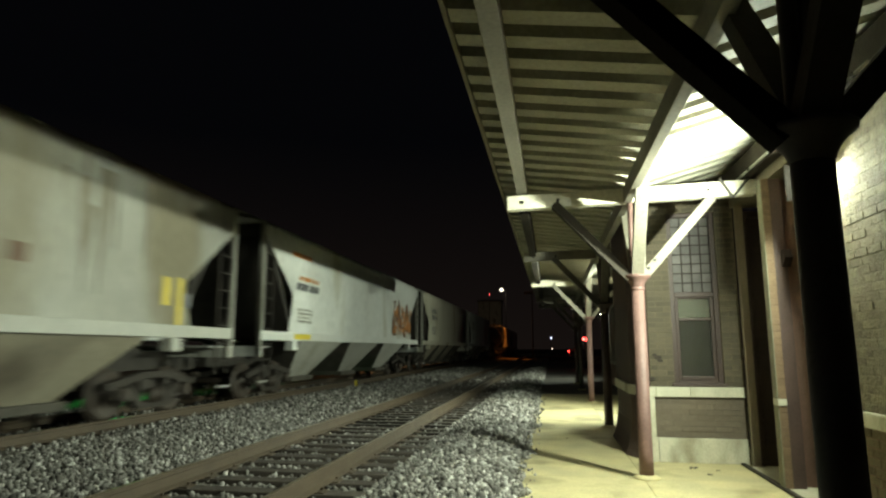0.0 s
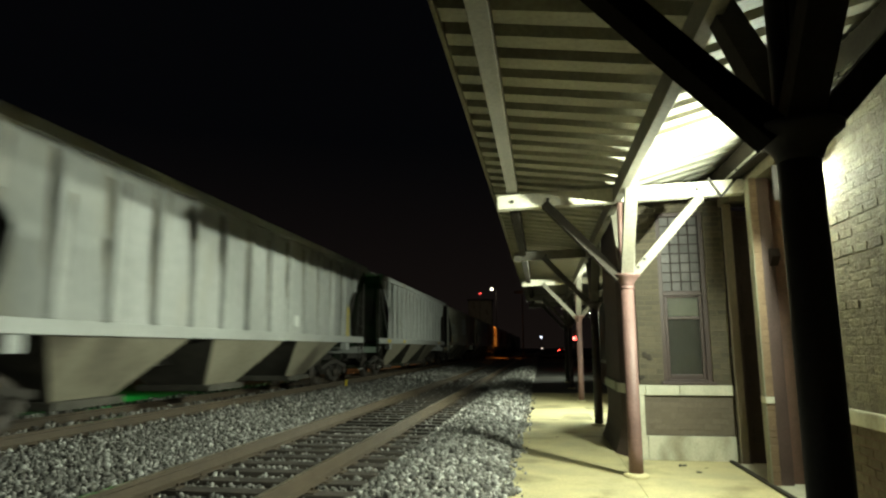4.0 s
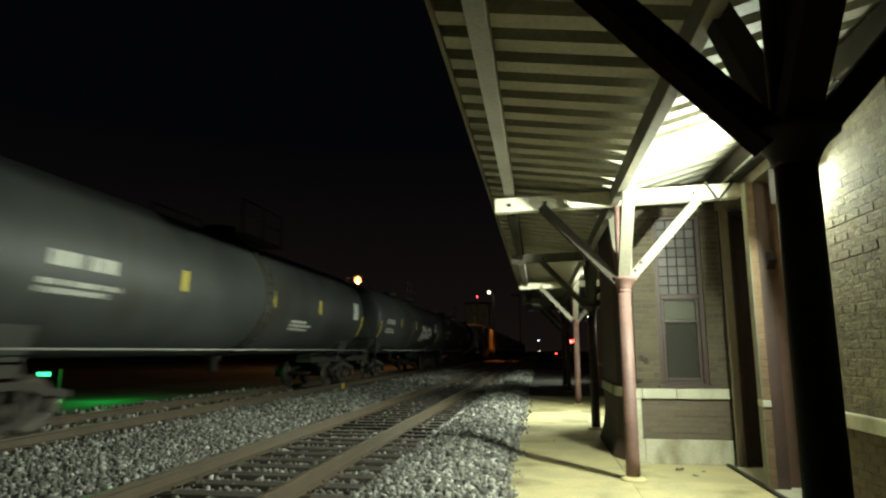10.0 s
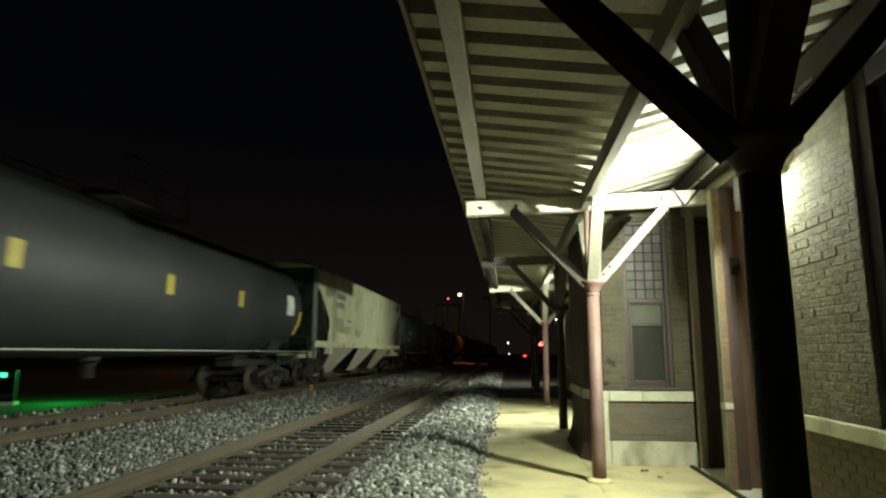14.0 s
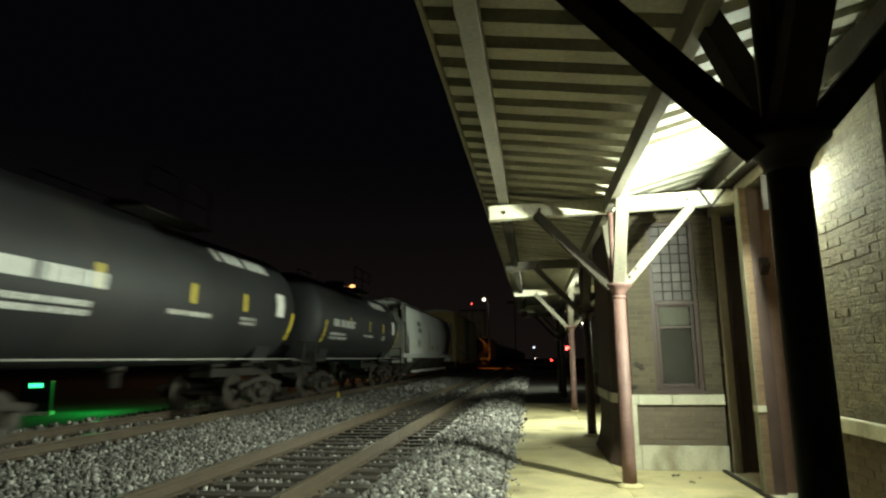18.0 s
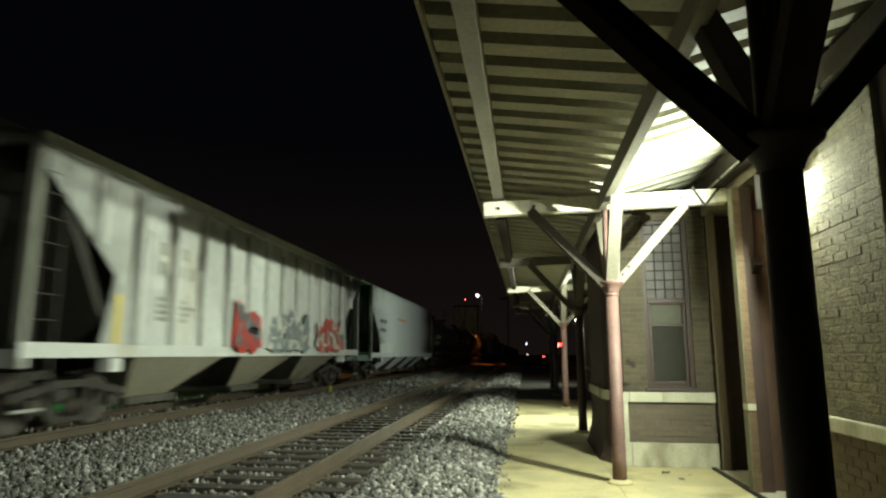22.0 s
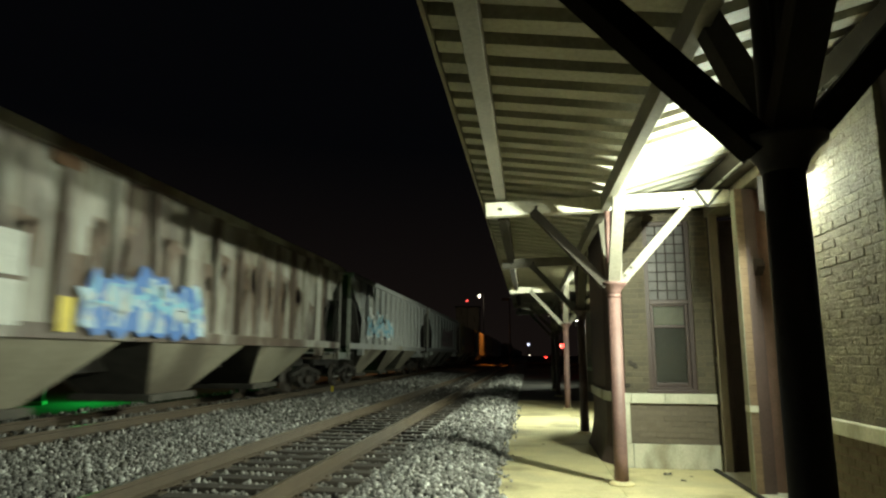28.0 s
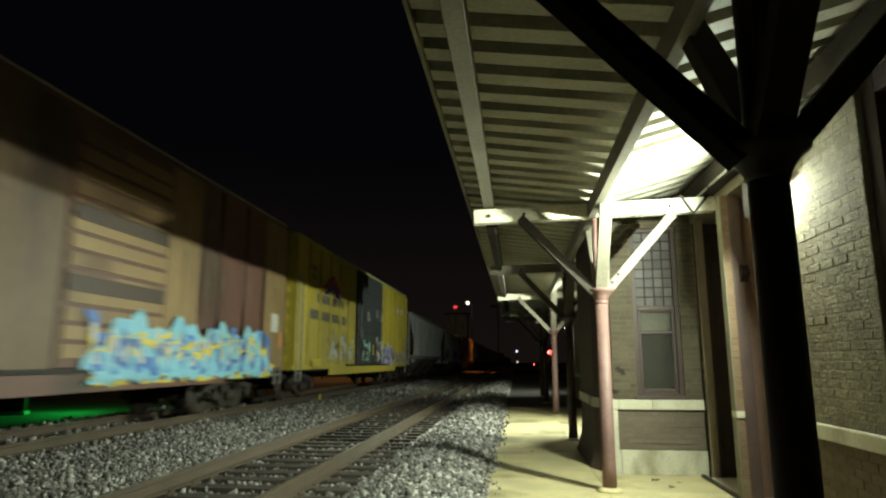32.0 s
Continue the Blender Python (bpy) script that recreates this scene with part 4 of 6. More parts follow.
def hopper(s, pitch, body, label, rib=0, bays=3, round_side=False, eave=0.0, sill=1.42, hopper_mat=None, dark_end=None, sill_mat=None, band=0.22, cut=0.88, dirty=True):
    """A covered hopper: sides with cut-away ends, slope sheets, bays below, roof with hatches."""
    eave = eave or (4.10 if round_side else 4.22)
    car = start_car("hopper_car", label, "freight car", s, pitch, 0.65)
    half = (pitch - 1.3) / 2
    # bay plates darker than the body: dirt, and their shade put into the paint
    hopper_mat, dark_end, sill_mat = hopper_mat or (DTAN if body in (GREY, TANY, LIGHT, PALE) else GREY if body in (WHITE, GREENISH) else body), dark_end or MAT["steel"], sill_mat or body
    W = 1.60

    def side_x(z):
        if round_side:
            f = (z - sill) / (eave - sill)
            return W - 0.30 * max(0.0, f - 0.45) ** 2 * 3.0 - 0.10 * max(0.0, 0.3 - f) ** 2 * 8
        return W if z < eave - 0.12 else W - (z - eave + 0.12) * 0.4

    zs = [sill + (eave - 0.12 - sill) * i / 16 for i in range(17)] + [eave]

    def end_at(z):
        """How far the side sheet reaches toward the car's end at height z."""
        f = (z - sill) / (eave - sill)
        if round_side:
            return half - 0.15 - 1.55 * (math.sin(min(1.0, max(0.0, (1 - f) * 1.15)) * math.pi * 0.5) ** 2 if f > 0.16 else 1.0)
        low = cut - 0.46
        return half - 0.10 - (1.75 * (0.82 + 0.18 * f / low) if f < low else 1.75 * (cut - f) / 0.46 if f < cut else 0.0)

    for sgn in (-1, 1):
        bm = B()
        rows = [[bm.verts.new((sgn * side_x(z), y, z)) for y in (-end_at(z), -half * 0.33, half * 0.33, end_at(z))] for z in zs]
        for a, b in zip(rows, rows[1:]):
            for i in range(3):
                f = bm.faces.new((a[i], a[i + 1], b[i + 1], b[i]))
                f.smooth = True
        ex = bmesh.ops.extrude_face_region(bm, geom=bm.faces[:])
        for v in ex["geom"]:
            if isinstance(v, bmesh.types.BMVert):
                v.co.x -= sgn * 0.03
        bmesh.ops.recalc_face_normals(bm, faces=bm.faces)
        part("side_wall", bm, body, car)
        part("side_sill", box(B(), min(sgn * (W - 0.12), sgn * (W + 0.012)), max(sgn * (W - 0.12), sgn * (W + 0.012)), -half, half, sill - 0.02, sill - 0.02 + band, 0.012), sill_mat, car)
    if rib:
        step = (2 * half - 0.5) / rib
        for k in range(rib + 1):
            y = -half + 0.25 + k * step
            lo = next((z / 20 for z in range(int(sill * 20), int(eave * 20)) if end_at(z / 20) > abs(y) + 0.02), None)
            if lo is None:
                continue
            me = B()
            prism(me, [(W - 0.01, y - 0.12), (W + 0.10, y - 0.075), (W + 0.10, y + 0.075), (W - 0.01, y + 0.12)], max(lo, sill - 0.02 + band), eave - 0.1, "z")
            part("side_post", me, body, car)
            # dark strips along both sides of a rib paint in its shading
            if dirty:
                for d in (-0.17, 0.17):
                    streaks(car, side_x, y + d - 0.03, y + d + 0.03, eave - 0.2, max(lo, sill + band) + 0.05, "dirt_shade", 4, int(k * 7 + 50 + 50 * d), 0.005, 0.17)
        part("top_chord", box(B(), W - 0.06, W + 0.11, -half, half, eave - 0.13, eave + 0.05, 0.01), body, car)
        part("top_chord", box(B(), -W - 0.11, -W + 0.06, -half, half, eave - 0.13, eave + 0.05, 0.01), body, car)
    # roof
    top = side_x(eave)
    part("roof", prism(B(), [(-top, eave), (top, eave), (top * 0.75, eave + 0.10), (0.3, eave + 0.17), (-0.3, eave + 0.17), (-top * 0.75, eave + 0.10)], -half + 0.1, half - 0.1), body, car)
    part("running_board", box(B(), -1.0, -0.55, -half, half, eave + 0.23, eave + 0.26), MAT["galv"], car)
    part("running_board", box(B(), 0.55, 1.0, -half, half, eave + 0.23, eave + 0.26), MAT["galv"], car)
    part("hatch_rack", box(B(), -0.28, 0.28, -half + 0.9, half - 0.9, eave + 0.17, eave + 0.28, 0.02), body, car)
    for sgn in (-1, 1):
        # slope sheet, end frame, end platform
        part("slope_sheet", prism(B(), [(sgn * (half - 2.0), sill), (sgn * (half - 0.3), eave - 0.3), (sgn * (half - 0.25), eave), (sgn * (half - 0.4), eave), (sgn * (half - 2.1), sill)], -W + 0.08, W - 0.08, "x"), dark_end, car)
        for x in (-W + 0.05, W - 0.05):
            part("end_post", box(B(), x - 0.06, x + 0.06, min(sgn * half, sgn * (half - 0.09)), max(sgn * half, sgn * (half - 0.09)), 1.0, eave), MAT["truck" if cut > 0.9 else "faint"], car)
        for x in (-0.55, 0.55):
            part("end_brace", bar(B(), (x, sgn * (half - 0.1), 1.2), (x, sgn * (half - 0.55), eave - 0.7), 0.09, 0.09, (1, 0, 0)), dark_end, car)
        part("end_sill", box(B(), -W, W, min(sgn * (half - 0.15), sgn * half), max(sgn * (half - 0.15), sgn * half), min(1.02, sill - 0.15), min(1.26, sill + 0.1), 0.01), sill_mat, car)
        part("draft_sill", box(B(), -0.25, 0.25, min(sgn * (half - 2.4), sgn * half), max(sgn * (half - 2.4), sgn * half), 0.78, 1.15), MAT["steel"], car)
        part("end_platform", box(B(), -W + 0.1, W - 0.1, min(sgn * (half - 0.75), sgn * (half - 0.16)), max(sgn * (half - 0.75), sgn * (half - 0.16)), 1.22, 1.26), MAT["galv"], car)
        ladder(car, W - 0.02, sgn * (half - 0.38), 0.7, eave, "truck")
        ladder(car, -W + 0.02, sgn * (half - 0.38), 0.7, eave, "truck")
        part("jacking_pad", box(B(), W - 0.2, W + 0.02, min(sgn * (half - 2.15), sgn * (half - 1.85)), max(sgn * (half - 2.15), sgn * (half - 1.85)), min(1.15, sill - 0.25), sill - 0.03, 0.01), sill_mat, car)
        part("step", box(B(), W - 0.05, W, min(sgn * half, sgn * (half - 0.5)), max(sgn * half, sgn * (half - 0.5)), 0.42, 0.46), MAT["galv"], car)
        truck(car, sgn * (half - 1.75))
        coupler(car, sgn * (half + 0.3), sgn)
    part("brake_wheel", turned(B(), [(0.28, -0.02), (0.28, 0.02), (0.2, 0.0)], 16, (0, 2.4), "y"), MAT["steel"], car, at=(-0.6, -half - 0.08, 0))
    # bays below the sill: tapered chutes whose plates slope in to the gates
    run = 2 * half - 4.4
    w = run / bays
    for k in range(bays):
        c = -run / 2 + (k + 0.5) * w
        a0, a1 = w / 2 - 0.45, (0.72 if bays < 4 else 0.60)
        bm = B()
        lo = [bm.verts.new((x, c + y, 0.40)) for x, y in ((-W + 0.93, -a1), (W - 0.90, -a1), (W - 0.90, a1), (-W + 0.93, a1))]
        hi = [bm.verts.new((x, c + y, sill - 0.02)) for x, y in ((-W + 0.15, -a0), (W - 0.13, -a0), (W - 0.13, a0), (-W + 0.15, a0))]
        bm.faces.new(lo[::-1])
        bm.faces.new(hi)
        for i in range(4):
            bm.faces.new((lo[i], lo[(i + 1) % 4], hi[(i + 1) % 4], hi[i]))
        # the chute's dark colour paints in the shade behind the plates
        bay_ob = part("hopper_bay", bm, MAT["baygrimeshade"], car)
        for sgn in (-1, 1):
            pl = B()
            o = [pl.verts.new((sgn * x, c + y, z)) for x, y, z in ((W - 0.88, -a1, 0.40), (W - 0.88, a1, 0.40), (W - 0.10, a0, sill - 0.02), (W - 0.10, -a0, sill - 0.02))]
            i = [pl.verts.new((v.co.x - sgn * 0.025, v.co.y, v.co.z)) for v in o]
            for f in ((0, 1, 2, 3),):
                pl.faces.new([o[k] for k in f])
                pl.faces.new([i[k] for k in f[::-1]])
            for k in range(4):
                pl.faces.new((o[k], i[k], i[(k + 1) % 4], o[(k + 1) % 4]))
            bmesh.ops.recalc_face_normals(pl, faces=pl.faces)
            part("bay_plate", pl, hopper_mat, bay_ob)
        part("gate", box(B(), -W + 0.7, W - 0.72, c - a1 - 0.10, c + a1 + 0.10, 0.26, 0.40, 0.02), MAT["baygrimeshade"], car)
    part("centre_sill", box(B(), -0.2, 0.2, -half + 1, half - 1, 0.85, 1.2), MAT["steel"], car)
    return car, side_x, half, sill, eave


def tank(s, pitch, body, label, band=None, ring=0, grade=1.52):
    car = start_car("tank_car", label, "freight car", s, pitch, 1.3)
    half = (pitch - 1.1) / 2
    R, zc = grade, 2.62
    rail_mat = MAT["white"] if band else MAT["steel"]
    shell = half - 0.42

    def side_x(z):
        return math.sqrt(max(0.01, R * R - (z - zc) ** 2))

    prof = [(0.05, -shell), (R * 0.45, -shell + 0.05), (R * 0.75, -shell + 0.16), (R * 0.92, -shell + 0.31), (R * 0.985, -shell + 0.45), (R, -shell + 0.56)]
    part("tank", turned(B(), prof + [(r, -y) for r, y in prof[::-1]], 40, (0, zc), "y"), body, car)
    if band:
        part("band", turned(B(), [(R + 0.004, band[0]), (R + 0.008, band[0] + 0.01), (R + 0.008, band[1] - 0.01), (R + 0.004, band[1])], 40, (0, zc), "y"), MAT["white"], car, "wide white band")
    for k in range(ring):
        y = -shell + 0.7 + (k + 0.5) * (2 * shell - 1.4) / max(1, ring)
        part("weld_ring", turned(B(), [(R, y - 0.05), (R + 0.012, y - 0.04), (R + 0.012, y + 0.04), (R, y + 0.05)], 40, (0, zc), "y"), body, car)
    part("manway", turned(B(), [(0.36, zc + R - 0.06), (0.36, zc + R + 0.22), (0.42, zc + R + 0.24), (0.40, zc + R + 0.30), (0.1, zc + R + 0.34)], 18), body, car)
    for x in (-0.95, 0.95):
        rack = B()
        box(rack, x - 0.28, x + 0.28, -1.2, 1.2, zc + R - 0.12, zc + R - 0.08)
        part("top_platform", rack, rail_mat, car)
    for x in (-1.2, 1.2):
        rail = B()
        for y in (-1.15, 0, 1.15):
            rod(rail, (x, y, zc + R - 0.1), (x, y, zc + R + 0.75), 0.02, n=6)
        for z in (0.35, 0.75):
            rod(rail, (x, -1.15, zc + R + z), (x, 1.15, zc + R + z), 0.02, n=6)
        part("guard_rail", rail, rail_mat, car)
    if band:
        ladder(car, R + 0.05, -0.4, 1.0, 3.0, "white")
    part("handrail", rod(B(), (R + 0.07, -shell + 0.4, 1.24), (R + 0.07, shell - 0.4, 1.24), 0.02, n=6), MAT["galv"], car)
    part("handrail", rod(B(), (-R - 0.07, -shell + 0.4, 1.24), (-R - 0.07, shell - 0.4, 1.24), 0.02, n=6), MAT["galv"], car)
    part("outlet", turned(B(), [(0.22, 1.3), (0.2, 1.0), (0.12, 0.95), (0.12, 0.7)], 14), MAT["steel"], car)
    for sgn in (-1, 1):
        lo, hi = sorted((sgn * (half - 3.1), sgn * half))
        part("stub_sill", box(B(), -0.28, 0.28, lo, hi, 0.80, 1.22, 0.02), MAT["steel"], car)
        lo, hi = sorted((sgn * (half - 2.4), sgn * (half - 1.5)))
        part("saddle", prism(B(), [(-1.2, 1.85), (-0.95, 1.15), (0.95, 1.15), (1.2, 1.85), (0.7, 1.42), (0, 1.26), (-0.7, 1.42)], lo, hi), body, car)
        lo, hi = sorted((sgn * (half - 0.85), sgn * half))
        part("end_platform", box(B(), -1.5, 1.5, lo, hi, 1.16, 1.22, 0.01), MAT["steel"], car)
        part("end_rail", bar(B(), (-1.5, sgn * half, 1.75), (1.5, sgn * half, 1.75), 0.04, 0.04), MAT["steel"], car)
        for x in (-1.48, 1.48):
            part("grab_post", box(B(), x - 0.03, x + 0.03, sgn * half - 0.03, sgn * half + 0.03, 0.45, 1.78), MAT["steel"], car)
        truck(car, sgn * (half - 1.9))
        coupler(car, sgn * (half + 0.3), sgn)
        # reflective yellow stripe near the shell's end
        decal(car, side_x, *sorted((sgn * (shell - 0.48), sgn * (shell - 0.65))), 1.78, 2.5, "yellow", "reflector")
    for y in (-shell * 0.45, 0.1, shell * 0.4):
        decal(car, side_x, y, y + 0.16, 2.35, 2.75, "yellow", "reflector")
    return car, side_x, half, shell


def boxcar(s, pitch, body, label, door_mat, top=5.15, door=(-1.9, 1.5), bottom=0.95, rib=12, roof_mat=None, louvre=False, rib_mat=None):
    car = start_car("boxcar", label, "freight car", s, pitch, 0.95)
    half = (pitch - 1.9) / 2
    W = 1.55

    def side_x(z):
        return W

    for sgn in (-1, 1):
        x0, x1 = sorted((sgn * W, sgn * (W - 0.08)))
        part("side_wall", box(B(), x0, x1, -half, half, bottom, top), body, car)
        step = 2 * half / rib
        for k in range(rib + 1):
            y = -half + k * step
            y = min(max(y, -half + 0.05), half - 0.05)
            if door[0] - 0.1 < y < door[1] + 0.1:
                continue
            a, b = sorted((sgn * (W - 0.005), sgn * (W + 0.06)))
            part("side_post", box(B(), a, b, y - 0.06, y + 0.06, bottom + 0.15, top - 0.1, 0.008), body, car)
        a, b = sorted((sgn * (W - 0.005), sgn * (W + 0.08)))
        part("side_sill", box(B(), a, b, -half * 0.62, half * 0.62, bottom - 0.22, bottom + 0.14, 0.01), body, car)
        a, b = sorted((sgn * (W + 0.002), sgn * (W + 0.09)))
        d = part("door", box(B(), a, b, door[0], door[1], bottom + 0.16, top - 0.12, 0.01), door_mat, car)
        n = 13 if louvre else 6
        for k in range(n):
            z = bottom + 0.3 + k * (top - bottom - 0.6) / n
            a, b = sorted((sgn * (W + 0.085), sgn * (W + 0.125)))
            part("door_rib", box(B(), a, b, door[0] + 0.06, door[1] - 0.06, z, z + (0.205 if louvre else 0.1), 0.006), rib_mat or door_mat, d)
        for y in () if louvre else (door[0] + 0.5, door[1] - 0.5):
            a, b = sorted((sgn * (W + 0.13), sgn * (W + 0.16)))
            part("lock_rod", box(B(), a, b, y - 0.02, y + 0.02, bottom + 0.2, top - 0.2), MAT["galv"], d)
        part("door_track", box(B(), *sorted((sgn * (W + 0.01), sgn * (W + 0.15))), door[0] - 1.6, door[1] + 1.6, bottom + 0.08, bottom + 0.15), MAT["steel"], car)
    for sgn in (-1, 1):
        lo, hi = sorted((sgn * half, sgn * (half - 0.08)))
        e = part("end_wall", box(B(), -W + 0.08, W - 0.08, lo, hi, bottom, top), body, car)
        for k in range(9):
            z = bottom + 0.25 + k * 0.42
            lo, hi = sorted((sgn * (half - 0.01), sgn * (half + 0.07)))
            part("end_rib", box(B(), -W + 0.2, W - 0.2, lo, hi, z, z + 0.17, 0.03), body, e)
        ladder(car, W + 0.05, sgn * (half - 0.4), 0.6, top - 1.2 if sgn < 0 else 2.6)
        part("draft_sill", box(B(), -0.25, 0.25, *sorted((sgn * (half - 2.4), sgn * (half + 0.5))), 0.7, 1.0), MAT["steel"], car)
        truck(car, sgn * (half - 2.2))
        coupler(car, sgn * (half + 0.6), sgn)
    part("floor_frame", box(B(), -W + 0.1, W - 0.1, -half + 0.1, half - 0.1, bottom - 0.05, bottom + 0.05), MAT["steel"], car)
    part("centre_sill", box(B(), -0.25, 0.25, -half + 2, half - 2, 0.62, 0.9), MAT["steel"], car)
    part("roof", prism(B(), [(-W, top), (W, top), (W, top + 0.05), (0.2, top + 0.20), (-0.2, top + 0.20), (-W, top + 0.05)], -half, half), roof_mat or MAT["galv"], car)
    return car, side_x, half, bottom, top


GREY = paint("hopper_grey", (0.43, 0.425, 0.375), (0.33, 0.32, 0.265), (0.26, 0.23, 0.16), 0.60)
LIGHT = paint("hopper_light_grey", (0.43, 0.433, 0.41), (0.34, 0.34, 0.31), (0.33, 0.30, 0.22), 0.62)
PALE = paint("hopper_pale_grey", (0.60, 0.605, 0.575), (0.50, 0.50, 0.46), (0.40, 0.37, 0.28), 0.63)
WHITE = paint("hopper_white", (0.66, 0.67, 0.63), (0.56, 0.56, 0.51), (0.42, 0.40, 0.30), 0.64)
COOL = paint("hopper_cool_white", (0.58, 0.615, 0.63), (0.50, 0.53, 0.54), (0.42, 0.43, 0.42), 0.64, rough=0.55)
CREAM = paint("hopper_cream", (0.80, 0.78, 0.54), (0.74, 0.71, 0.42), (0.38, 0.34, 0.2), 0.62)
TANY = paint("hopper_tan", (0.44, 0.42, 0.33), (0.34, 0.31, 0.22), (0.22, 0.17, 0.10), 0.56)
# dirty tan, darkened further by the plates' painted-in shade
DTAN = paint("bay_dirty_shaded_tan", (0.30, 0.27, 0.20), (0.20, 0.175, 0.125), (0.13, 0.11, 0.08), 0.55)
BUFF = paint("hopper_buff", (0.42, 0.36, 0.195), (0.34, 0.285, 0.15), (0.27, 0.21, 0.115), 0.60)
RUSTY = paint("hopper_rusty", (0.40, 0.38, 0.32), (0.22, 0.19, 0.15), (0.105, 0.075, 0.055), 0.45, scale=1.4)
GREENISH = paint("hopper_pale_green_grey", (0.455, 0.475, 0.45), (0.375, 0.39, 0.365), (0.3, 0.3, 0.26), 0.64)
TBLACK = paint("tank_black", (0.025, 0.026, 0.027), (0.019, 0.019, 0.020), (0.028, 0.026, 0.024), 0.55, rough=0.6, scale=1.3, mix=0.9)
TNAVY = paint("tank_dark_blue", (0.012, 0.013, 0.02), (0.02, 0.02, 0.03), rough=0.22)
TGREY = paint("tank_dark_grey", (0.045, 0.048, 0.046), (0.031, 0.033, 0.032), (0.033, 0.030, 0.026), 0.52, rough=0.55, scale=1.3, mix=0.9)
TBLUE = paint("tank_blue_grey", (0.120, 0.126, 0.126), (0.092, 0.096, 0.095), (0.075, 0.074, 0.068), 0.54, rough=0.55, scale=1.3, mix=0.9)
YBOX = paint("boxcar_yellow", (0.58, 0.46, 0.06), (0.46, 0.36, 0.06), (0.35, 0.27, 0.07), 0.62)
BROWNBOX = paint("boxcar_brown", (0.135, 0.066, 0.048), (0.105, 0.052, 0.038), (0.07, 0.042, 0.03), 0.56)
DOORBAND = paint("boxcar_door_band", (0.060, 0.038, 0.026), (0.042, 0.028, 0.02))
TANBOX = paint("boxcar_tan", (0.28, 0.188, 0.085), (0.20, 0.13, 0.062), (0.14, 0.085, 0.045), 0.54)
DBROWN = paint("boxcar_rusty_panel", (0.15, 0.095, 0.05), (0.095, 0.06, 0.034), (0.06, 0.04, 0.028), 0.52)
YTAN = paint("boxcar_faded_yellow", (0.42, 0.31, 0.10), (0.31, 0.22, 0.08), (0.2, 0.14, 0.06), 0.6)
DBLUE = paint("boxcar_dark_door", (0.045, 0.055, 0.06), (0.07, 0.075, 0.07))
CREAM2 = paint("hopper_dingy_cream", (0.62, 0.575, 0.44), (0.48, 0.43, 0.31), (0.28, 0.21, 0.12), 0.58)
for nm, a in (("brown", (0.16, 0.09, 0.05)), ("olive", (0.42, 0.38, 0.16)), ("patch", (0.60, 0.60, 0.54)), ("stain", (0.24, 0.18, 0.10)), ("panel", (0.22, 0.24, 0.25)),
              ("pink", (0.52, 0.38, 0.40)), ("cyan2", (0.45, 0.58, 0.66)), ("buffm", (0.45, 0.36, 0.22))):
    MAT[nm] = surface(nm + "_marking", a, tuple(c * 0.7 for c in a), 0.6, scale=4, bump=0.03)

for nm, a, b in (("faint", (0.36, 0.35, 0.30), (0.25, 0.24, 0.20)), ("rust", (0.13, 0.085, 0.06), (0.22, 0.17, 0.12)), ("dirt_shade", (0.25, 0.225, 0.17), (0.18, 0.158, 0.115)), ("creamy", (0.72, 0.68, 0.57), (0.62, 0.58, 0.47)), ("deepviolet", (0.05, 0.045, 0.36), (0.12, 0.08, 0.44)),
                 ("sooty", (0.06, 0.058, 0.05), (0.09, 0.085, 0.07))):
    MAT[nm] = surface(nm + "_marking", a, b, 0.7, scale=5, bump=0.03)


def reporting(car, sx, y, z, mat="ink", seed=1, w=1.5):
    """Unreadable reporting marks: two large lines and small data below."""
    lines_of_text(car, sx, y, y + w, z, 0.24, 2, mat, seed)
    lines_of_text(car, sx, y, y + w * 0.9, z - 0.85, 0.08, 4, mat, seed + 1)


def sill_reflectors(car, sx, half, sill, mat="white", n=5):
    for k in range(n):
        y = -half + 2.2 + k * (2 * half - 4.4) / (n - 1)
        part("reflector", box(B(), 1.632, 1.64, y - 0.22, y + 0.22, sill + 0.02, sill + 0.12), MAT[mat], car)


def ends_yellow(car, sx, half, sill, both=(-1, 1)):
    for sgn in both:
        decal(car, sx, *sorted((sgn * (half - 2.06), sgn * (half - 1.92))), sill + 0.2, sill + 1.05, "yellow", "reflector")


# cars already far up the line at the start
for k, (mat, lab) in enumerate(((TANY, "weathered tan covered hopper car"), (GREY, "grey covered hopper car"), (TBLACK, ""), (GREY, "grey covered hopper car"), (LIGHT, "light grey covered hopper car"))):
    s = -49.5 - 18.6 * k
    if lab:
        car, sx, half, sill, eave = hopper(s, 18.6, mat, lab, bays=4)
        reporting(car, sx, -half + 2.6, 3.2, "ink", 40 + k)
    else:
        tank(s, 18.6, mat, "black tank car on the far track", ring=1)

# white hopper with a brown graffiti patch at its far end
car, sx, half, sill, eave = hopper(-31.0, 18.7, WHITE, "white covered hopper car with lettering and brown graffiti", bays=3)
lines_of_text(car, sx, -6.7, -4.8, 2.75, 0.2, 1, "ink", 1)
lines_of_text(car, sx, -6.6, -5.4, 2.2, 0.07, 4, "faint", 11)
lines_of_text(car, sx, -6.5, -5.0, 3.02, 0.12, 1, "orange", 12)
decal(car, sx, -half + 1.9, -half + 3.0, sill + 0.02, sill + 0.16, "yellow", "reflector", 0.036)
decal(car, sx, -half + 1.7, -half + 3.0, 3.62, 3.74, "orange", "stripe")
graffiti(car, sx, 3.5, 7.0, 1.7, 3.3, ("brown", "orange", "ink"), 5)

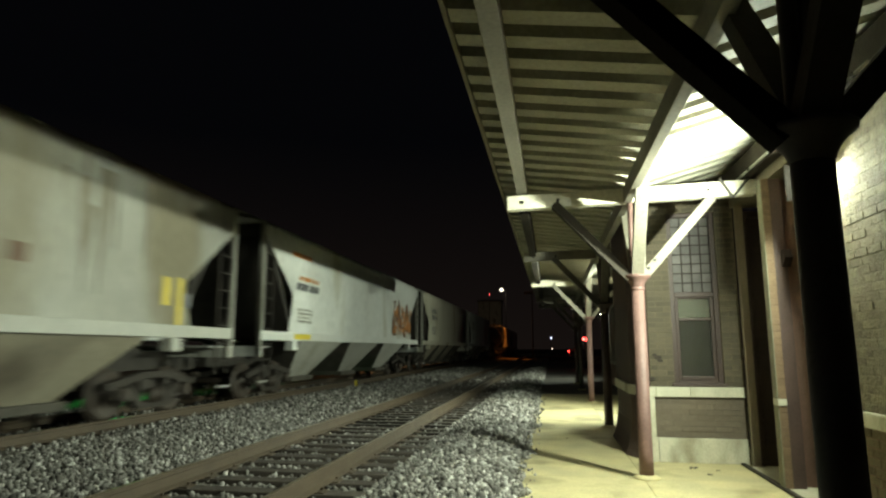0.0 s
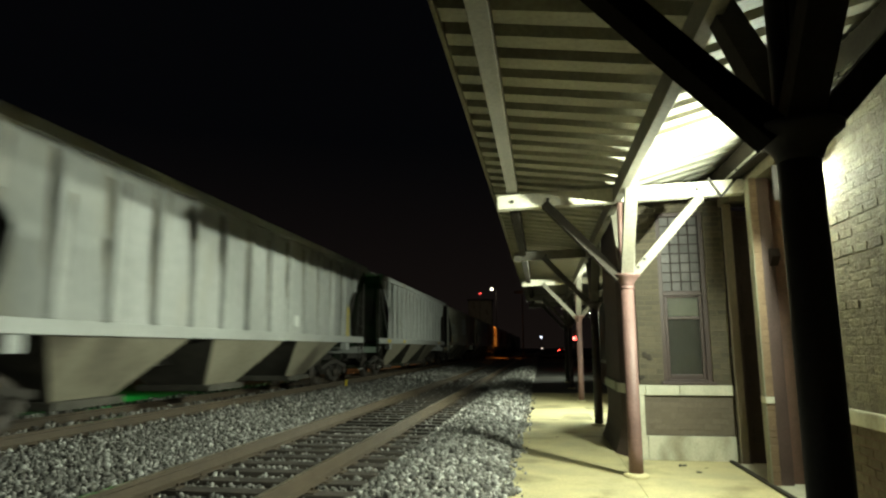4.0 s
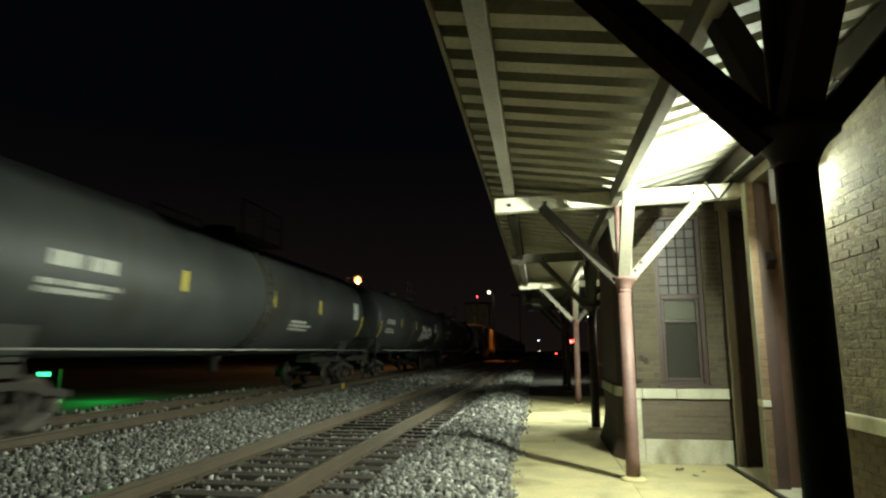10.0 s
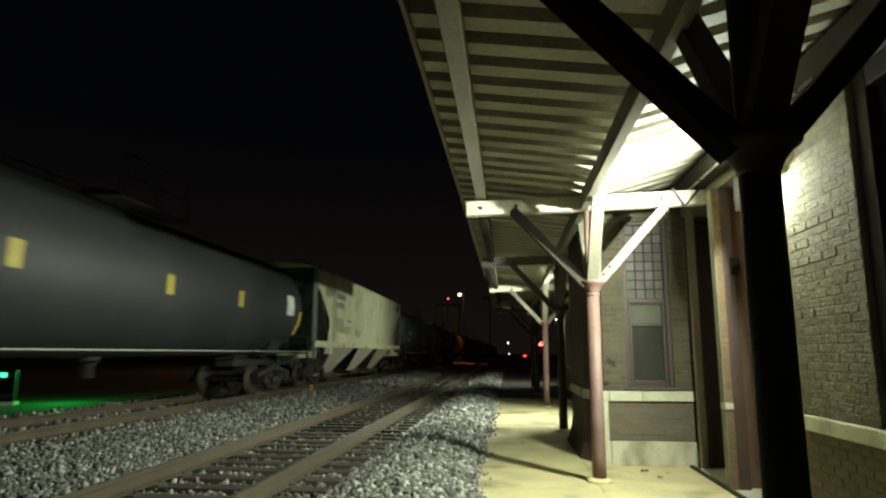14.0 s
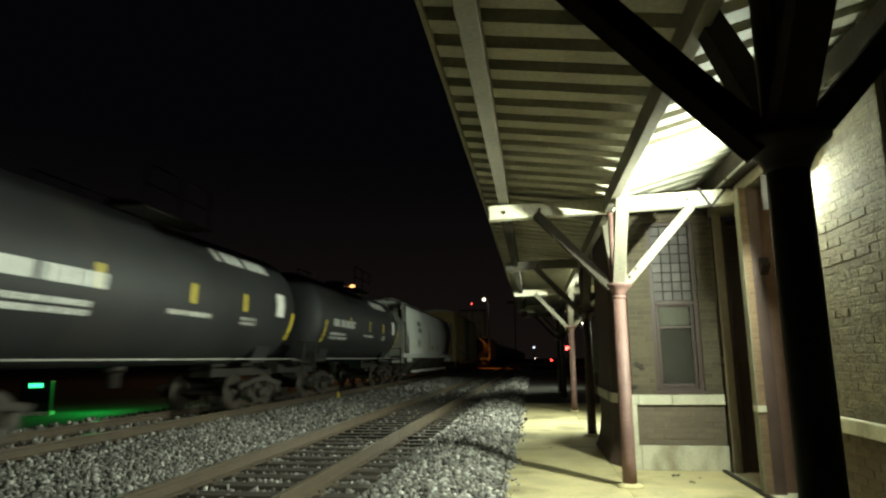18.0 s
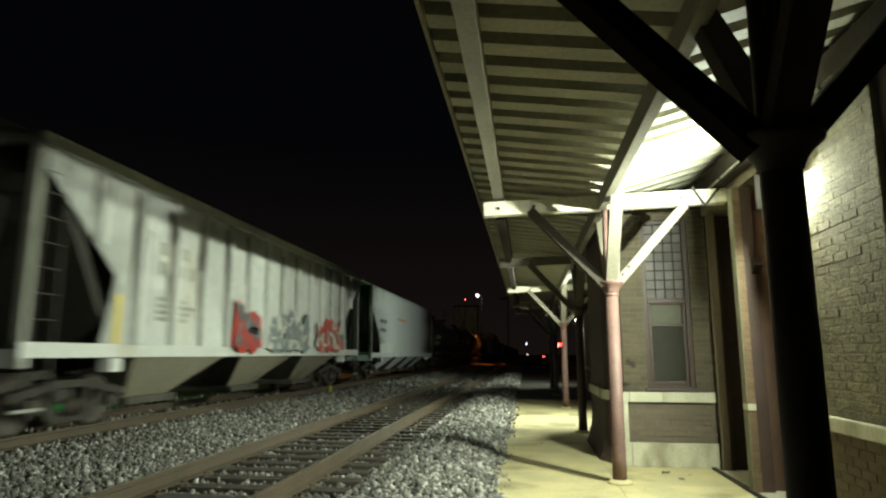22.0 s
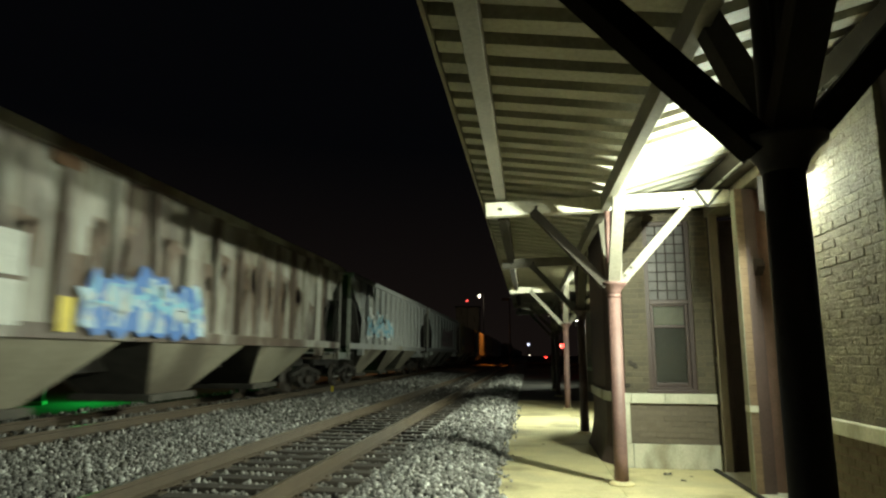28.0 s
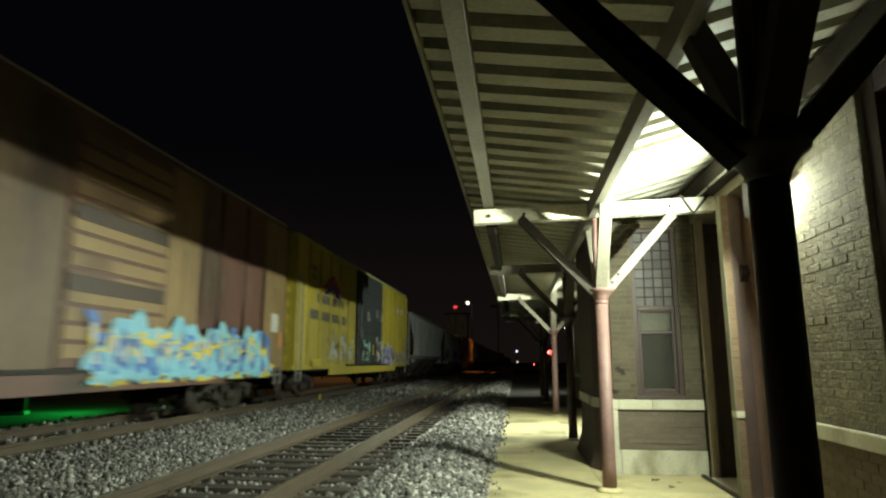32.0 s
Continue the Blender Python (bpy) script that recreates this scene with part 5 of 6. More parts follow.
# long grey hopper with a round emblem
car, sx, half, sill, eave = hopper(-12.3, 22.7, GREY, "long grey covered hopper car with a round dark emblem", bays=4, cut=0.8)
em = B()
turned(em, [(0.52, 1.601), (0.52, 1.615), (0.34, 1.616), (0.34, 1.601)], 24, (0.7, 3.5), "x")
part("emblem", em, MAT["blue"], car, "dark blue ring emblem")
part("emblem_centre", turned(B(), [(0.34, 1.602), (0.33, 1.612)], 20, (0.7, 3.5), "x"), MAT["white"], car)
lines_of_text(car, sx, 2.5, 5.1, 2.36, 0.14, 1, "brown", 8)
decal(car, sx, 5.0, 5.3, 2.3, 2.55, "brown", "sticker")
for y in (8.2, -3.5, -6.8):
    decal(car, sx, y, y + 0.2, 1.95, 2.45, "yellow", "reflector")
decal(car, sx, 8.8, 9.05, 1.95, 2.2, "ink", "sticker")
reporting(car, sx, -half + 2.3, 2.9, "faint", 2, 1.2)
streaks(car, sx, -half + 2, half - 2, 4.2, 2.0, "dirt_shade", 40, 3, 0.004, 0.3)
ends_yellow(car, sx, half, sill)

# tan hopper with pale patches
car, sx, half, sill, eave = hopper(10.6, 19.0, TANY, "weathered tan covered hopper car with pale painted-out patches", bays=3, cut=0.8, hopper_mat=DTAN)
streaks(car, sx, -half + 2, half - 2, 4.2, 1.8, "stain", 46, 4, 0.004, 0.3)
decal(car, sx, -1.2, 1.5, 2.3, 3.62, "patch", "painted_patch")
decal(car, sx, -7.1, -5.8, 2.15, 3.0, "patch", "painted_patch")
lines_of_text(car, sx, -7.0, -5.9, 2.72, 0.15, 3, "faint", 3)
for y in (-4.0, -1.4, 2.2):
    decal(car, sx, y, y + 0.18, 1.62, 2.15, "yellow", "reflector")
sill_reflectors(car, sx, half, sill)
ends_yellow(car, sx, half, sill, (-1,))

# two silver ribbed hoppers
car, sx, half, sill, eave = hopper(30.4, 18.9, LIGHT, "silver grey covered hopper car with ribbed sides", rib=17, bays=3, hopper_mat=DTAN, cut=0.96)
for y, w in ((6.1, 0.5), (-4.2, 0.4), (-7.35, 0.5)):
    part("reflector", box(B(), 1.635, 1.643, y, y + w, sill + 0.02, sill + 0.16), MAT["yellow"], car)
decal(car, sx, 3.0, 4.3, 2.4, 3.3, "patch", "painted_patch", 0.008)
car, sx, half, sill, eave = hopper(50.25, 19.2, LIGHT, "pale grey covered hopper car with ribbed sides", rib=15, bays=3, hopper_mat=DTAN, cut=0.96)
decal(car, sx, half - 2.1, half - 1.9, sill + 0.2, sill + 1.2, "yellow", "reflector")
decal(car, sx, 2.2, 2.5, 1.8, 2.1, "white", "sticker")
for y in (5.2, -3):
    decal(car, sx, y, y + 0.25, 1.7, 1.95, "yellow", "reflector")

# white hopper with tall yellowish letters
car, sx, half, sill, eave = hopper(69.45, 19.35, WHITE, "white covered hopper car with tall faded yellow graffiti letters", bays=4)
reporting(car, sx, -half + 2.4, 3.1, "ink", 6, 1.0)
graffiti(car, sx, -3.6, 5.0, 2.5, 3.9, ("olive", "patch"), 9)
graffiti(car, sx, 3.8, 6.2, 1.6, 2.4, ("brown", "ink"), 19)

# weathered hopper with brown stains and yellow marks
car, sx, half, sill, eave = hopper(89., 18.65, TANY, "weathered pale hopper car with brown stains and yellow marks", bays=3, cut=0.8, hopper_mat=TANY)
streaks(car, sx, -8.0, 8.0, 4.2, 2.4, "dirt_shade", 60, 14, 0.004, 0.5)
streaks(car, sx, -5.5, -1.0, 4.1, 3.0, "stain", 20, 15, 0.005, 0.4)
decal(car, sx, -1.3, 1.25, 2.32, 3.55, "patch", "painted_patch", 0.007)
graffiti(car, sx, -6.2, -1.1, 1.6, 2.3, ("stain", "dirt_shade"), 12)
graffiti(car, sx, 1.7, 5.3, 1.55, 2.1, ("olive", "stain"), 13)
for y in (-4.2, -1.95, 1.3):
    decal(car, sx, y, y + 0.22, 1.62, 2.12, "yellow", "reflector", 0.03)
lines_of_text(car, sx, -7.6, -5.9, 2.84, 0.2, 3, "white", 7)
ends_yellow(car, sx, half, sill)

# black tank car with a wide white band
car, sx, half, shell = tank(107.8, 14.1, TNAVY, "glossy black tank car with a wide white band", band=(-2.55, 2.0))
lines_of_text(car, sx, -4.7, -2.6, 1.95, 0.24, 1, "white", 21)
lines_of_text(car, sx, -4.8, -2.8, 1.70, 0.09, 2, "white", 22)
decal(car, sx, -5.2, -4.9, 2.45, 2.55, "white", "sticker")
decal(car, sx, -4.2, -3.9, 2.4, 2.48, "white", "sticker")
lines_of_text(car, sx, 3.0, 3.7, 2.6, 0.12, 2, "white", 23)
decal(car, sx, shell - 1.7, shell - 1.2, 2.4, 3.0, "white", "placard")

# dark tank cars
for n, (s, pitch, mat, lab, ring) in enumerate((
        (121.4, 19.5, TGREY, "long dark grey tank car with white graffiti", 2), (141.0, 18.3, TGREY, "dirty dark grey tank car", 1),
        (159.3, 19.9, TGREY, "dark grey tank car with yellow marks", 1), (179.3, 19.6, TBLUE, "blue-grey tank car with a yellow square", 1),
        (199.0, 18.95, TBLUE, "blue-grey tank car with a dark ladder strap", 0))):
    car, sx, half, shell = tank(s, pitch, mat, lab, ring=ring, grade=1.52)
    lines_of_text(car, sx, -shell + 1.6, -shell + 3.6, 2.42, 0.22, 1, "patch", 30 + n)
    lines_of_text(car, sx, -shell + 1.5, -shell + 3.2, 2.15, 0.08, 2, "patch", 50 + n)
    decal(car, sx, shell - 1.75, shell - 1.15, 2.35, 2.95, "white", "placard")
    lines_of_text(car, sx, 1.6, 3.2, 2.0, 0.07, 3, "patch", 70 + n)
    if n == 0:
        graffiti(car, sx, -6.3, -4.4, 3.0, 3.75, ("patch", "panel"), 31)
    if n == 1:
        graffiti(car, sx, 2.0, 5.2, 1.9, 2.7, ("white", "patch"), 33)
    if n >= 1:
        at = (0.0, -0.8, -0.3, -1.0, -1.2)[n]
        for d in (0.0, 0.34):
            part("strap", turned(B(), [(1.524, at + d - 0.08), (1.56, at + d - 0.07), (1.56, at + d + 0.07), (1.524, at + d + 0.08)], 40, (0, 2.62), "y"), MAT["steel"], car, "dark strap round the tank")
        for k in range(16):
            a = radians(-62 + k * 9)
            part("rung", rod(B(), (1.60 * math.cos(a), at, 2.62 + 1.60 * math.sin(a)), (1.60 * math.cos(a), at + 0.34, 2.62 + 1.60 * math.sin(a)), 0.02, n=6), MAT["steel"], car)
    if n == 3:
        decal(car, sx, -1.9, -1.2, 1.75, 2.05, "yellow", "sticker")
        decal(car, sx, 0.5, 1.1, 1.45, 1.75, "yellow", "sticker")

# cream hopper
car, sx, half, sill, eave = hopper(218.1, 18.25, CREAM, "cream covered hopper car with faded lettering", bays=3, cut=0.8, hopper_mat=CREAM2)
reporting(car, sx, -half + 2.6, 3.3, "faint", 81, 1.4)
for k, (y, w, z, n, m) in enumerate(((-4.2, 0.9, 2.46, 1, "ink"), (-5.6, 2.4, 2.2, 3, "olive"), (-2.9, 1.3, 2.12, 3, "faint"), (-2.1, 0.4, 2.3, 1, "ink"), (1.7, 0.4, 1.98, 4, "olive"))):
    lines_of_text(car, sx, y, y + w, z, 0.07, n, m, 82 + k)
streaks(car, sx, -half + 1.5, half - 1.5, 4.2, 2.0, "olive", 16, 88, 0.004, 0.18)
streaks(car, sx, -half + 1.5, half - 1.5, 4.2, 1.7, "dirt_shade", 26, 89, 0.005, 0.09)
for y in (-5, -1, 3.4, 6.2):
    part("reflector", box(B(), 1.635, 1.643, y, y + 0.5, sill + 0.02, sill + 0.13), MAT["yellow"], car)

# black tank, then a long yellow boxcar
car, sx, half, shell = tank(236.2, 19.35, TBLACK, "black tank car with yellow marks", ring=2, grade=1.52)
lines_of_text(car, sx, -shell + 1.6, -shell + 4.4, 2.8, 0.22, 2, "white", 91)
decal(car, sx, shell - 1.8, shell - 1.2, 2.35, 2.95, "white", "placard")
car, sx, half, bottom, top = boxcar(256., 22.6, YTAN, "weathered yellow-brown boxcar with a wide dark door", DBLUE, rib=14)
decal(car, sx, half - 2.0, half - 0.9, 1.4, 2.2, "patch", "sticker", 0.07)
decal(car, sx, half - 1.9, half - 1.1, 2.2, 2.6, "orange", "sticker", 0.07)
graffiti(car, sx, 1.8, 6.5, 1.2, 2.3, ("ink", "patch"), 92)
graffiti(car, sx, -7.5, -3.0, 1.2, 2.4, ("patch", "ink"), 93)

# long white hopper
car, sx, half, sill, eave = hopper(278.5, 20.45, WHITE, "long white covered hopper car with dark lettering", bays=4, round_side=True, dark_end=GREY, hopper_mat=MAT["baygrimeshade"], sill=1.30)
reporting(car, sx, -half + 4.0, 3.1, "ink", 101, 1.3)
lines_of_text(car, sx, -1.0, 0.6, 1.95, 0.1, 2, "olive", 102)
lines_of_text(car, sx, 1.4, 2.4, 1.95, 0.1, 2, "olive", 103)
part("lower_pipe", box(B(), 1.40, 1.48, -half + 3.0, half - 3.0, 0.45, 0.58, 0.01), WHITE, car)
for y in (-6.5, -3.8, 2.0):
    decal(car, sx, y, y + 0.15, 1.7, 2.3, "yellow", "reflector")

# black tank cars with white slogans
for n, (s, pitch, mat, lab) in enumerate(((298.6, 13.8, TBLACK, "black tank car with a long white line of lettering"), (312.3, 13.9, TBLACK, "black tank car with white lettering"),
                                          (326.7, 13.8, TBLACK, "black tank car with white lettering and graffiti"), (340.6, 18.75, TGREY, "long dark grey tank car with raised bands"))):
    car, sx, half, shell = tank(s, pitch, mat, lab, ring=0 if n < 3 else 2, grade=1.52)
    lines_of_text(car, sx, -shell + 1.3, -shell + 4.0, 2.35, 0.25, 1, "white", 111 + n)
    lines_of_text(car, sx, -shell + 1.2, -shell + 3.6, 2.05, 0.09, 2, "white", 121 + n)
    lines_of_text(car, sx, -0.6, 1.3, 2.1, 0.09, 1, "patch", 131 + n)
    lines_of_text(car, sx, 2.4, 3.2, 2.15, 0.07, 2, "patch", 141 + n)
    decal(car, sx, shell - 1.7, shell - 1.2, 2.35, 2.95, "white", "placard")
    if n < 2:
        lines_of_text(car, sx, 1.4, 4.2, 3.42, 0.30, 1, "white", 151 + n)
    if n == 2:
        graffiti(car, sx, 1.0, 3.2, 2.2, 3.1, ("white", "patch"), 161)
        decal(car, sx, -1.4, 0.6, 2.95, 3.02, "orange", "stripe")

# smooth white hopper
car, sx, half, sill, eave = hopper(358.65, 18.75, COOL, "clean white covered hopper car with orange stripe", bays=4, sill=1.06, band=0.22, cut=0.68)
lines_of_text(car, sx, -7.2, -5.9, 2.62, 0.17, 1, "ink", 171)
lines_of_text(car, sx, -7.2, -5.7, 2.22, 0.17, 1, "ink", 172)
lines_of_text(car, sx, -7.2, -6.0, 1.85, 0.06, 3, "faint", 173)
decal(car, sx, -3.3, -0.9, 2.93, 3.02, "orange", "stripe")
decal(car, sx, -4.1, -3.85, 1.42, 1.62, "yellow", "sticker")
decal(car, sx, half - 2.2, half - 2.0, 1.7, 2.4, "buffm", "reflector")
ends_yellow(car, sx, half, sill, (1,))

# ribbed hoppers, the first with red and grey graffiti
car, sx, half, sill, eave = hopper(378.3, 18.1, PALE, "pale grey ribbed hopper car with red and grey graffiti", rib=15, bays=3, sill=1.16, hopper_mat=DTAN)
graffiti(car, lambda z: 1.705, 3.1, 6.0, 1.22, 2.5, ("red", "patch", "brown"), 181, True)
graffiti(car, lambda z: 1.705, -0.6, 2.6, 1.2, 2.5, ("panel", "patch", "ink"), 182, True)
graffiti(car, lambda z: 1.705, -2.6, -1.0, 1.2, 2.5, ("red", "ink", "panel"), 184, True)
reporting(car, sx, -half + 3.0, 3.0, "faint", 183, 1.4)
decal(car, sx, -half + 1.85, -half + 2.0, sill + 0.2, sill + 1.0, "yellow", "reflector", 0.02)
car, sx, half, sill, eave = hopper(396.5, 18.3, CREAM2, "dingy cream ribbed hopper car with rust streaks", rib=16, bays=3, sill=1.16, hopper_mat=DTAN)
for y, z in ((2.6, 2.2), (5.4, 1.7)):
    decal(car, sx, y, y + 0.5, z, z + 0.45, "patch", "painted_patch", 0.02)
lines_of_text(car, sx, 2.4, 3.4, 2.3, 0.1, 5, "ink", 191)
reporting(car, sx, -half + 2.6, 2.5, "faint", 192, 1.3)
streaks(car, sx, -6.0, half - 1.0, 4.0, 1.7, "rust", 46, 193, 0.008, 0.12)

# pale hopper with mint and white graffiti
car, sx, half, sill, eave = hopper(414.8, 18.3, GREENISH, "pale green-grey hopper car with mint and white graffiti", bays=4, sill=1.14, band=0.34, cut=0.6)
graffiti(car, sx, 2.0, 4.4, 1.55, 2.4, ("patch", "ink"), 201)
graffiti(car, sx, 4.6, 7.1, 1.55, 2.4, ("patch", "faint"), 205, True)
graffiti(car, sx, -2.0, 0.9, 1.5, 2.4, ("cyan2", "mint", "patch"), 202, True)
graffiti(car, sx, -5.7, -2.05, 1.45, 2.5, ("creamy", "creamy", "patch"), 203, True)
decal(car, sx, -6.6, -5.15, 2.1, 2.95, "patch", "painted_patch", 0.006)
lines_of_text(car, sx, -6.5, -5.25, 2.70, 0.20, 1, "panel", 204)
lines_of_text(car, sx, -6.5, -5.25, 2.28, 0.20, 1, "panel", 206)
lines_of_text(car, sx, -6.6, -5.6, 1.85, 0.12, 2, "faint", 207)
part("sill_marker", box(B(), 1.605, 1.62, -7.7, -7.15, 1.16, 1.40), MAT["yellow"], car, "yellow square on the sill")
streaks(car, sx, -half + 0.5, half - 0.5, 4.3, 3.1, "faint", 30, 208, 0.004, 0.3)
for y in (half - 2.6, half - 6.2, -1, -6):
    part("reflector", box(B(), 1.635, 1.643, y, y + 0.4, sill + 0.02, sill + 0.15), MAT["yellow"], car)

# buff hopper with a grey panel
car, sx, half, sill, eave = hopper(433.9, 18.5, BUFF, "buff yellow covered hopper car with a grey panel", bays=3, cut=0.76, hopper_mat=GREY)
decal(car, sx, -6.6, -4.95, 2.06, 2.95, "panel", "painted_patch")
lines_of_text(car, sx, -6.3, -5.2, 2.5, 0.05, 1, "ink", 209)
streaks(car, sx, -7.6, 8.0, 4.2, 2.2, "dirt_shade", 30, 210, 0.004, 0.25)
decal(car, sx, 6.2, 6.7, 1.75, 1.9, "white", "sticker")
ends_yellow(car, sx, half, sill, (-1,))

# pale ribbed hopper with large pink-white letters
car, sx, half, sill, eave = hopper(453.3, 18.9, GREENISH, "pale grey ribbed hopper car with large pink and white graffiti", rib=10, bays=3)
graffiti(car, lambda z: 1.705, -2.8, 4.2, 1.75, 3.4, ("pink", "patch", "ink"), 211, True)
decal(car, sx, half - 2.1, half - 1.9, sill + 0.2, sill + 1.0, "yellow", "reflector", 0.02)
lines_of_text(car, sx, 5.4, 7.4, 3.55, 0.14, 1, "ink", 212)
car, sx, half, sill, eave = hopper(472.2, 18.7, LIGHT, "silver ribbed hopper car with white blocks", rib=15, bays=3)
graffiti(car, lambda z: 1.705, -6.5, -1.5, 1.8, 3.2, ("white", "cyan"), 213)

# rusty ribbed hopper with blue graffiti
car, sx, half, sill, eave = hopper(490.8, 19.6, RUSTY, "rust-streaked white ribbed hopper car with pale blue graffiti", rib=16, bays=3, hopper_mat=DTAN)
streaks(car, sx, -8.0, 7.6, 3.35, 1.6, "rust", 150, 222, 0.006, 0.42)
streaks(car, sx, -8.0, 7.6, 4.3, 2.6, "dirt_shade", 70, 223, 0.005, 0.3)
graffiti(car, lambda z: 1.705, -4.1, -0.5, 1.42, 2.75, ("blue", "cyan2", "patch", "cyan"), 221, True)
for k in range(2):
    for j in range(2):
        decal(car, sx, -7.3 + k * 1.1, -6.3 + k * 1.1, 1.55 + j * 0.64, 2.13 + j * 0.64, "patch", "painted_patch", 0.108)
decal(car, sx, -4.5, -4.2, 1.5, 2.0, "yellow", "reflector", 0.108)
decal(car, sx, -4.9, -4.3, 3.85, 4.05, "brown", "sticker", 0.108)

# round-sided white hopper with violet graffiti
car, sx, half, sill, eave = hopper(510.2, 18.0, WHITE, "round-sided white hopper car with violet graffiti", bays=4, round_side=True, hopper_mat=DTAN, sill=1.22)
graffiti(car, sx, -1.45, 2.9, 1.30, 2.42, ("cyan2", "deepviolet", "violet"), 231, True)
graffiti(car, lambda z: sx(z) + 0.012, -1.05, 2.6, 1.42, 2.45, ("deepviolet", "violet"), 234, True)
graffiti(car, sx, -3.2, -2.0, 2.05, 2.45, ("blue",), 232)
decal(car, sx, 4.4, 4.95, 1.5, 1.75, "brown", "sticker")
decal(car, sx, -half + 1.5, -half + 3.25, 1.56, 2.36, "panel", "painted_patch")
reporting(car, sx, -half + 2.0, 3.2, "faint", 233, 1.2)
streaks(car, sx, -half + 1.6, half - 1.6, 4.0, 2.2, "faint", 30, 235, 0.004, 0.1)

# silver ribbed hopper
car, sx, half, sill, eave = hopper(529., 19.2, LIGHT, "silver grey ribbed hopper car with faded lettering", rib=16, bays=3, hopper_mat=DTAN)
for y, z in ((-7.2, 2.75), (-6.2, 2.45), (-7.6, 2.2)):
    lines_of_text(car, sx, y, y + 0.6, z, 0.06, 1, "ink", 241)
decal(car, sx, -6.2, -5.8, 1.6, 2.05, "white", "sticker", 0.11)
streaks(car, sx, -half + 1.0, half - 1.0, 3.9, 1.7, "faint", 60, 242, 0.005, 0.2)
for y in (-half + 2.0, -4.2, -0.6, 4.8):
    decal(car, sx, y, y + 0.2, sill + 0.2, sill + 0.75, "yellow", "reflector", 0.02)
decal(car, sx, 6.3, 6.6, 1.75, 2.05, "white", "sticker", 0.02)

# yellow boxcar with a dark door
car, sx, half, bottom, top = boxcar(547.9, 21.3, YBOX, "yellow boxcar with a wide dark door and graffiti", DBLUE, rib=16, door=(-2.4, 2.5))
lines_of_text(car, sx, -7.6, -3.6, 3.2, 0.3, 1, "ink", 251)
lines_of_text(car, sx, -8.4, -3.2, 2.6, 0.32, 1, "ink", 252)
lines_of_text(car, sx, -8.6, -7.6, 4.2, 0.18, 2, "ink", 253)
part("emblem", prism(B(), [(-7.0, 3.75), (-6.6, 3.75), (-5.9, 4.05), (-5.2, 3.75), (-4.8, 3.75), (-5.8, 4.3), (-6.0, 4.3)], 1.56, 1.625, "x"), MAT["red"], car, "red chevron emblem")
part("emblem_stripe", prism(B(), [(-6.8, 3.55), (-6.5, 3.55), (-5.9, 3.9), (-5.3, 3.55), (-5.0, 3.55), (-5.9, 4.04)], 1.56, 1.627, "x"), MAT["violet"], car, "violet chevron")
lines_of_text(car, sx, 6.6, 8.6, 3.9, 0.28, 1, "white", 254)
lines_of_text(car, sx, 7.0, 8.4, 3.0, 0.16, 3, "olive", 255)
graffiti(car, sx, -6.4, -2.7, 1.1, 2.3, ("olive", "patch"), 256)
graffiti(car, lambda z: 1.625, 2.6, 5.6, 0.95, 2.25, ("patch", "violet", "ink"), 257, True)
graffiti(car, lambda z: 1.625, 5.9, 9.0, 1.05, 1.85, ("patch", "olive"), 259)
graffiti(car, lambda z: 1.685, -1.6, -0.3, 1.2, 2.1, ("mint", "sooty"), 260)
graffiti(car, lambda z: 1.685, 1.0, 2.3, 1.2, 2.3, ("patch", "sooty", "panel"), 261)
decal(car, sx, 0.25, 0.5, 1.5, 1.95, "yellow", "sticker", 0.14)
decal(car, sx, -half + 1.6, -half + 2.6, 1.05, 1.3, "yellow", "sticker", 0.07)
for k, y in enumerate((-2.2, -1.0, 0.7, 1.7)):
    lines_of_text(car, lambda z: 1.71, y, y + 0.5, (2.5, 3.3, 3.55, 3.4)[k], 0.07, 4, "patch" if k % 2 else "faint", 258 + k)

# brown boxcar with louvred tan door and pale blue graffiti
car, sx, half, bottom, top = boxcar(568.2, 20.8, BROWNBOX, "brown boxcar with a tan ribbed door and pale blue graffiti", BROWNBOX, rib=14, door=(0.40, 3.10), louvre=True, rib_mat=TANBOX)
part("door_panel", box(B(), 1.552, 1.63, 3.14, 4.35, 1.1, 5.0), TANBOX, car)
part("door_panel", box(B(), 1.552, 1.64, -3.2, 0.36, 1.1, 5.0), DBROWN, car)
for y in (-2.4, -1.2):
    part("side_post", box(B(), 1.64, 1.68, y - 0.05, y + 0.05, 1.15, 4.9, 0.006), BROWNBOX, car)
streaks(car, lambda z: 1.655, -3.1, 8.6, 4.4, 1.6, "rust", 50, 273, 0.0, 0.14)
part("corner_panel", box(B(), 1.552, 1.625, half - 1.6, half - 0.12, 1.05, 5.0), TANBOX, car)
for z in (2.25, 3.35):
    part("door_band", box(B(), 1.64, 1.69, 0.47, 3.03, z, z + 0.26, 0.01), DOORBAND, car, "dark brown band across the door")
graffiti(car, lambda z: 1.70, 0.9, 8.2, 0.85, 2.15, ("cyan", "blue", "patch", "yellow"), 271, True)
graffiti(car, lambda z: 1.69, 1.0, 8.4, 0.80, 1.25, ("yellow", "cyan"), 272)
decal(car, sx, half - 1.1, half - 0.6, 2.0, 2.5, "patch", "sticker", 0.09)
decal(car, sx, half - 0.5, half - 0.3, 1.6, 2.0, "orange", "reflector", 0.09)


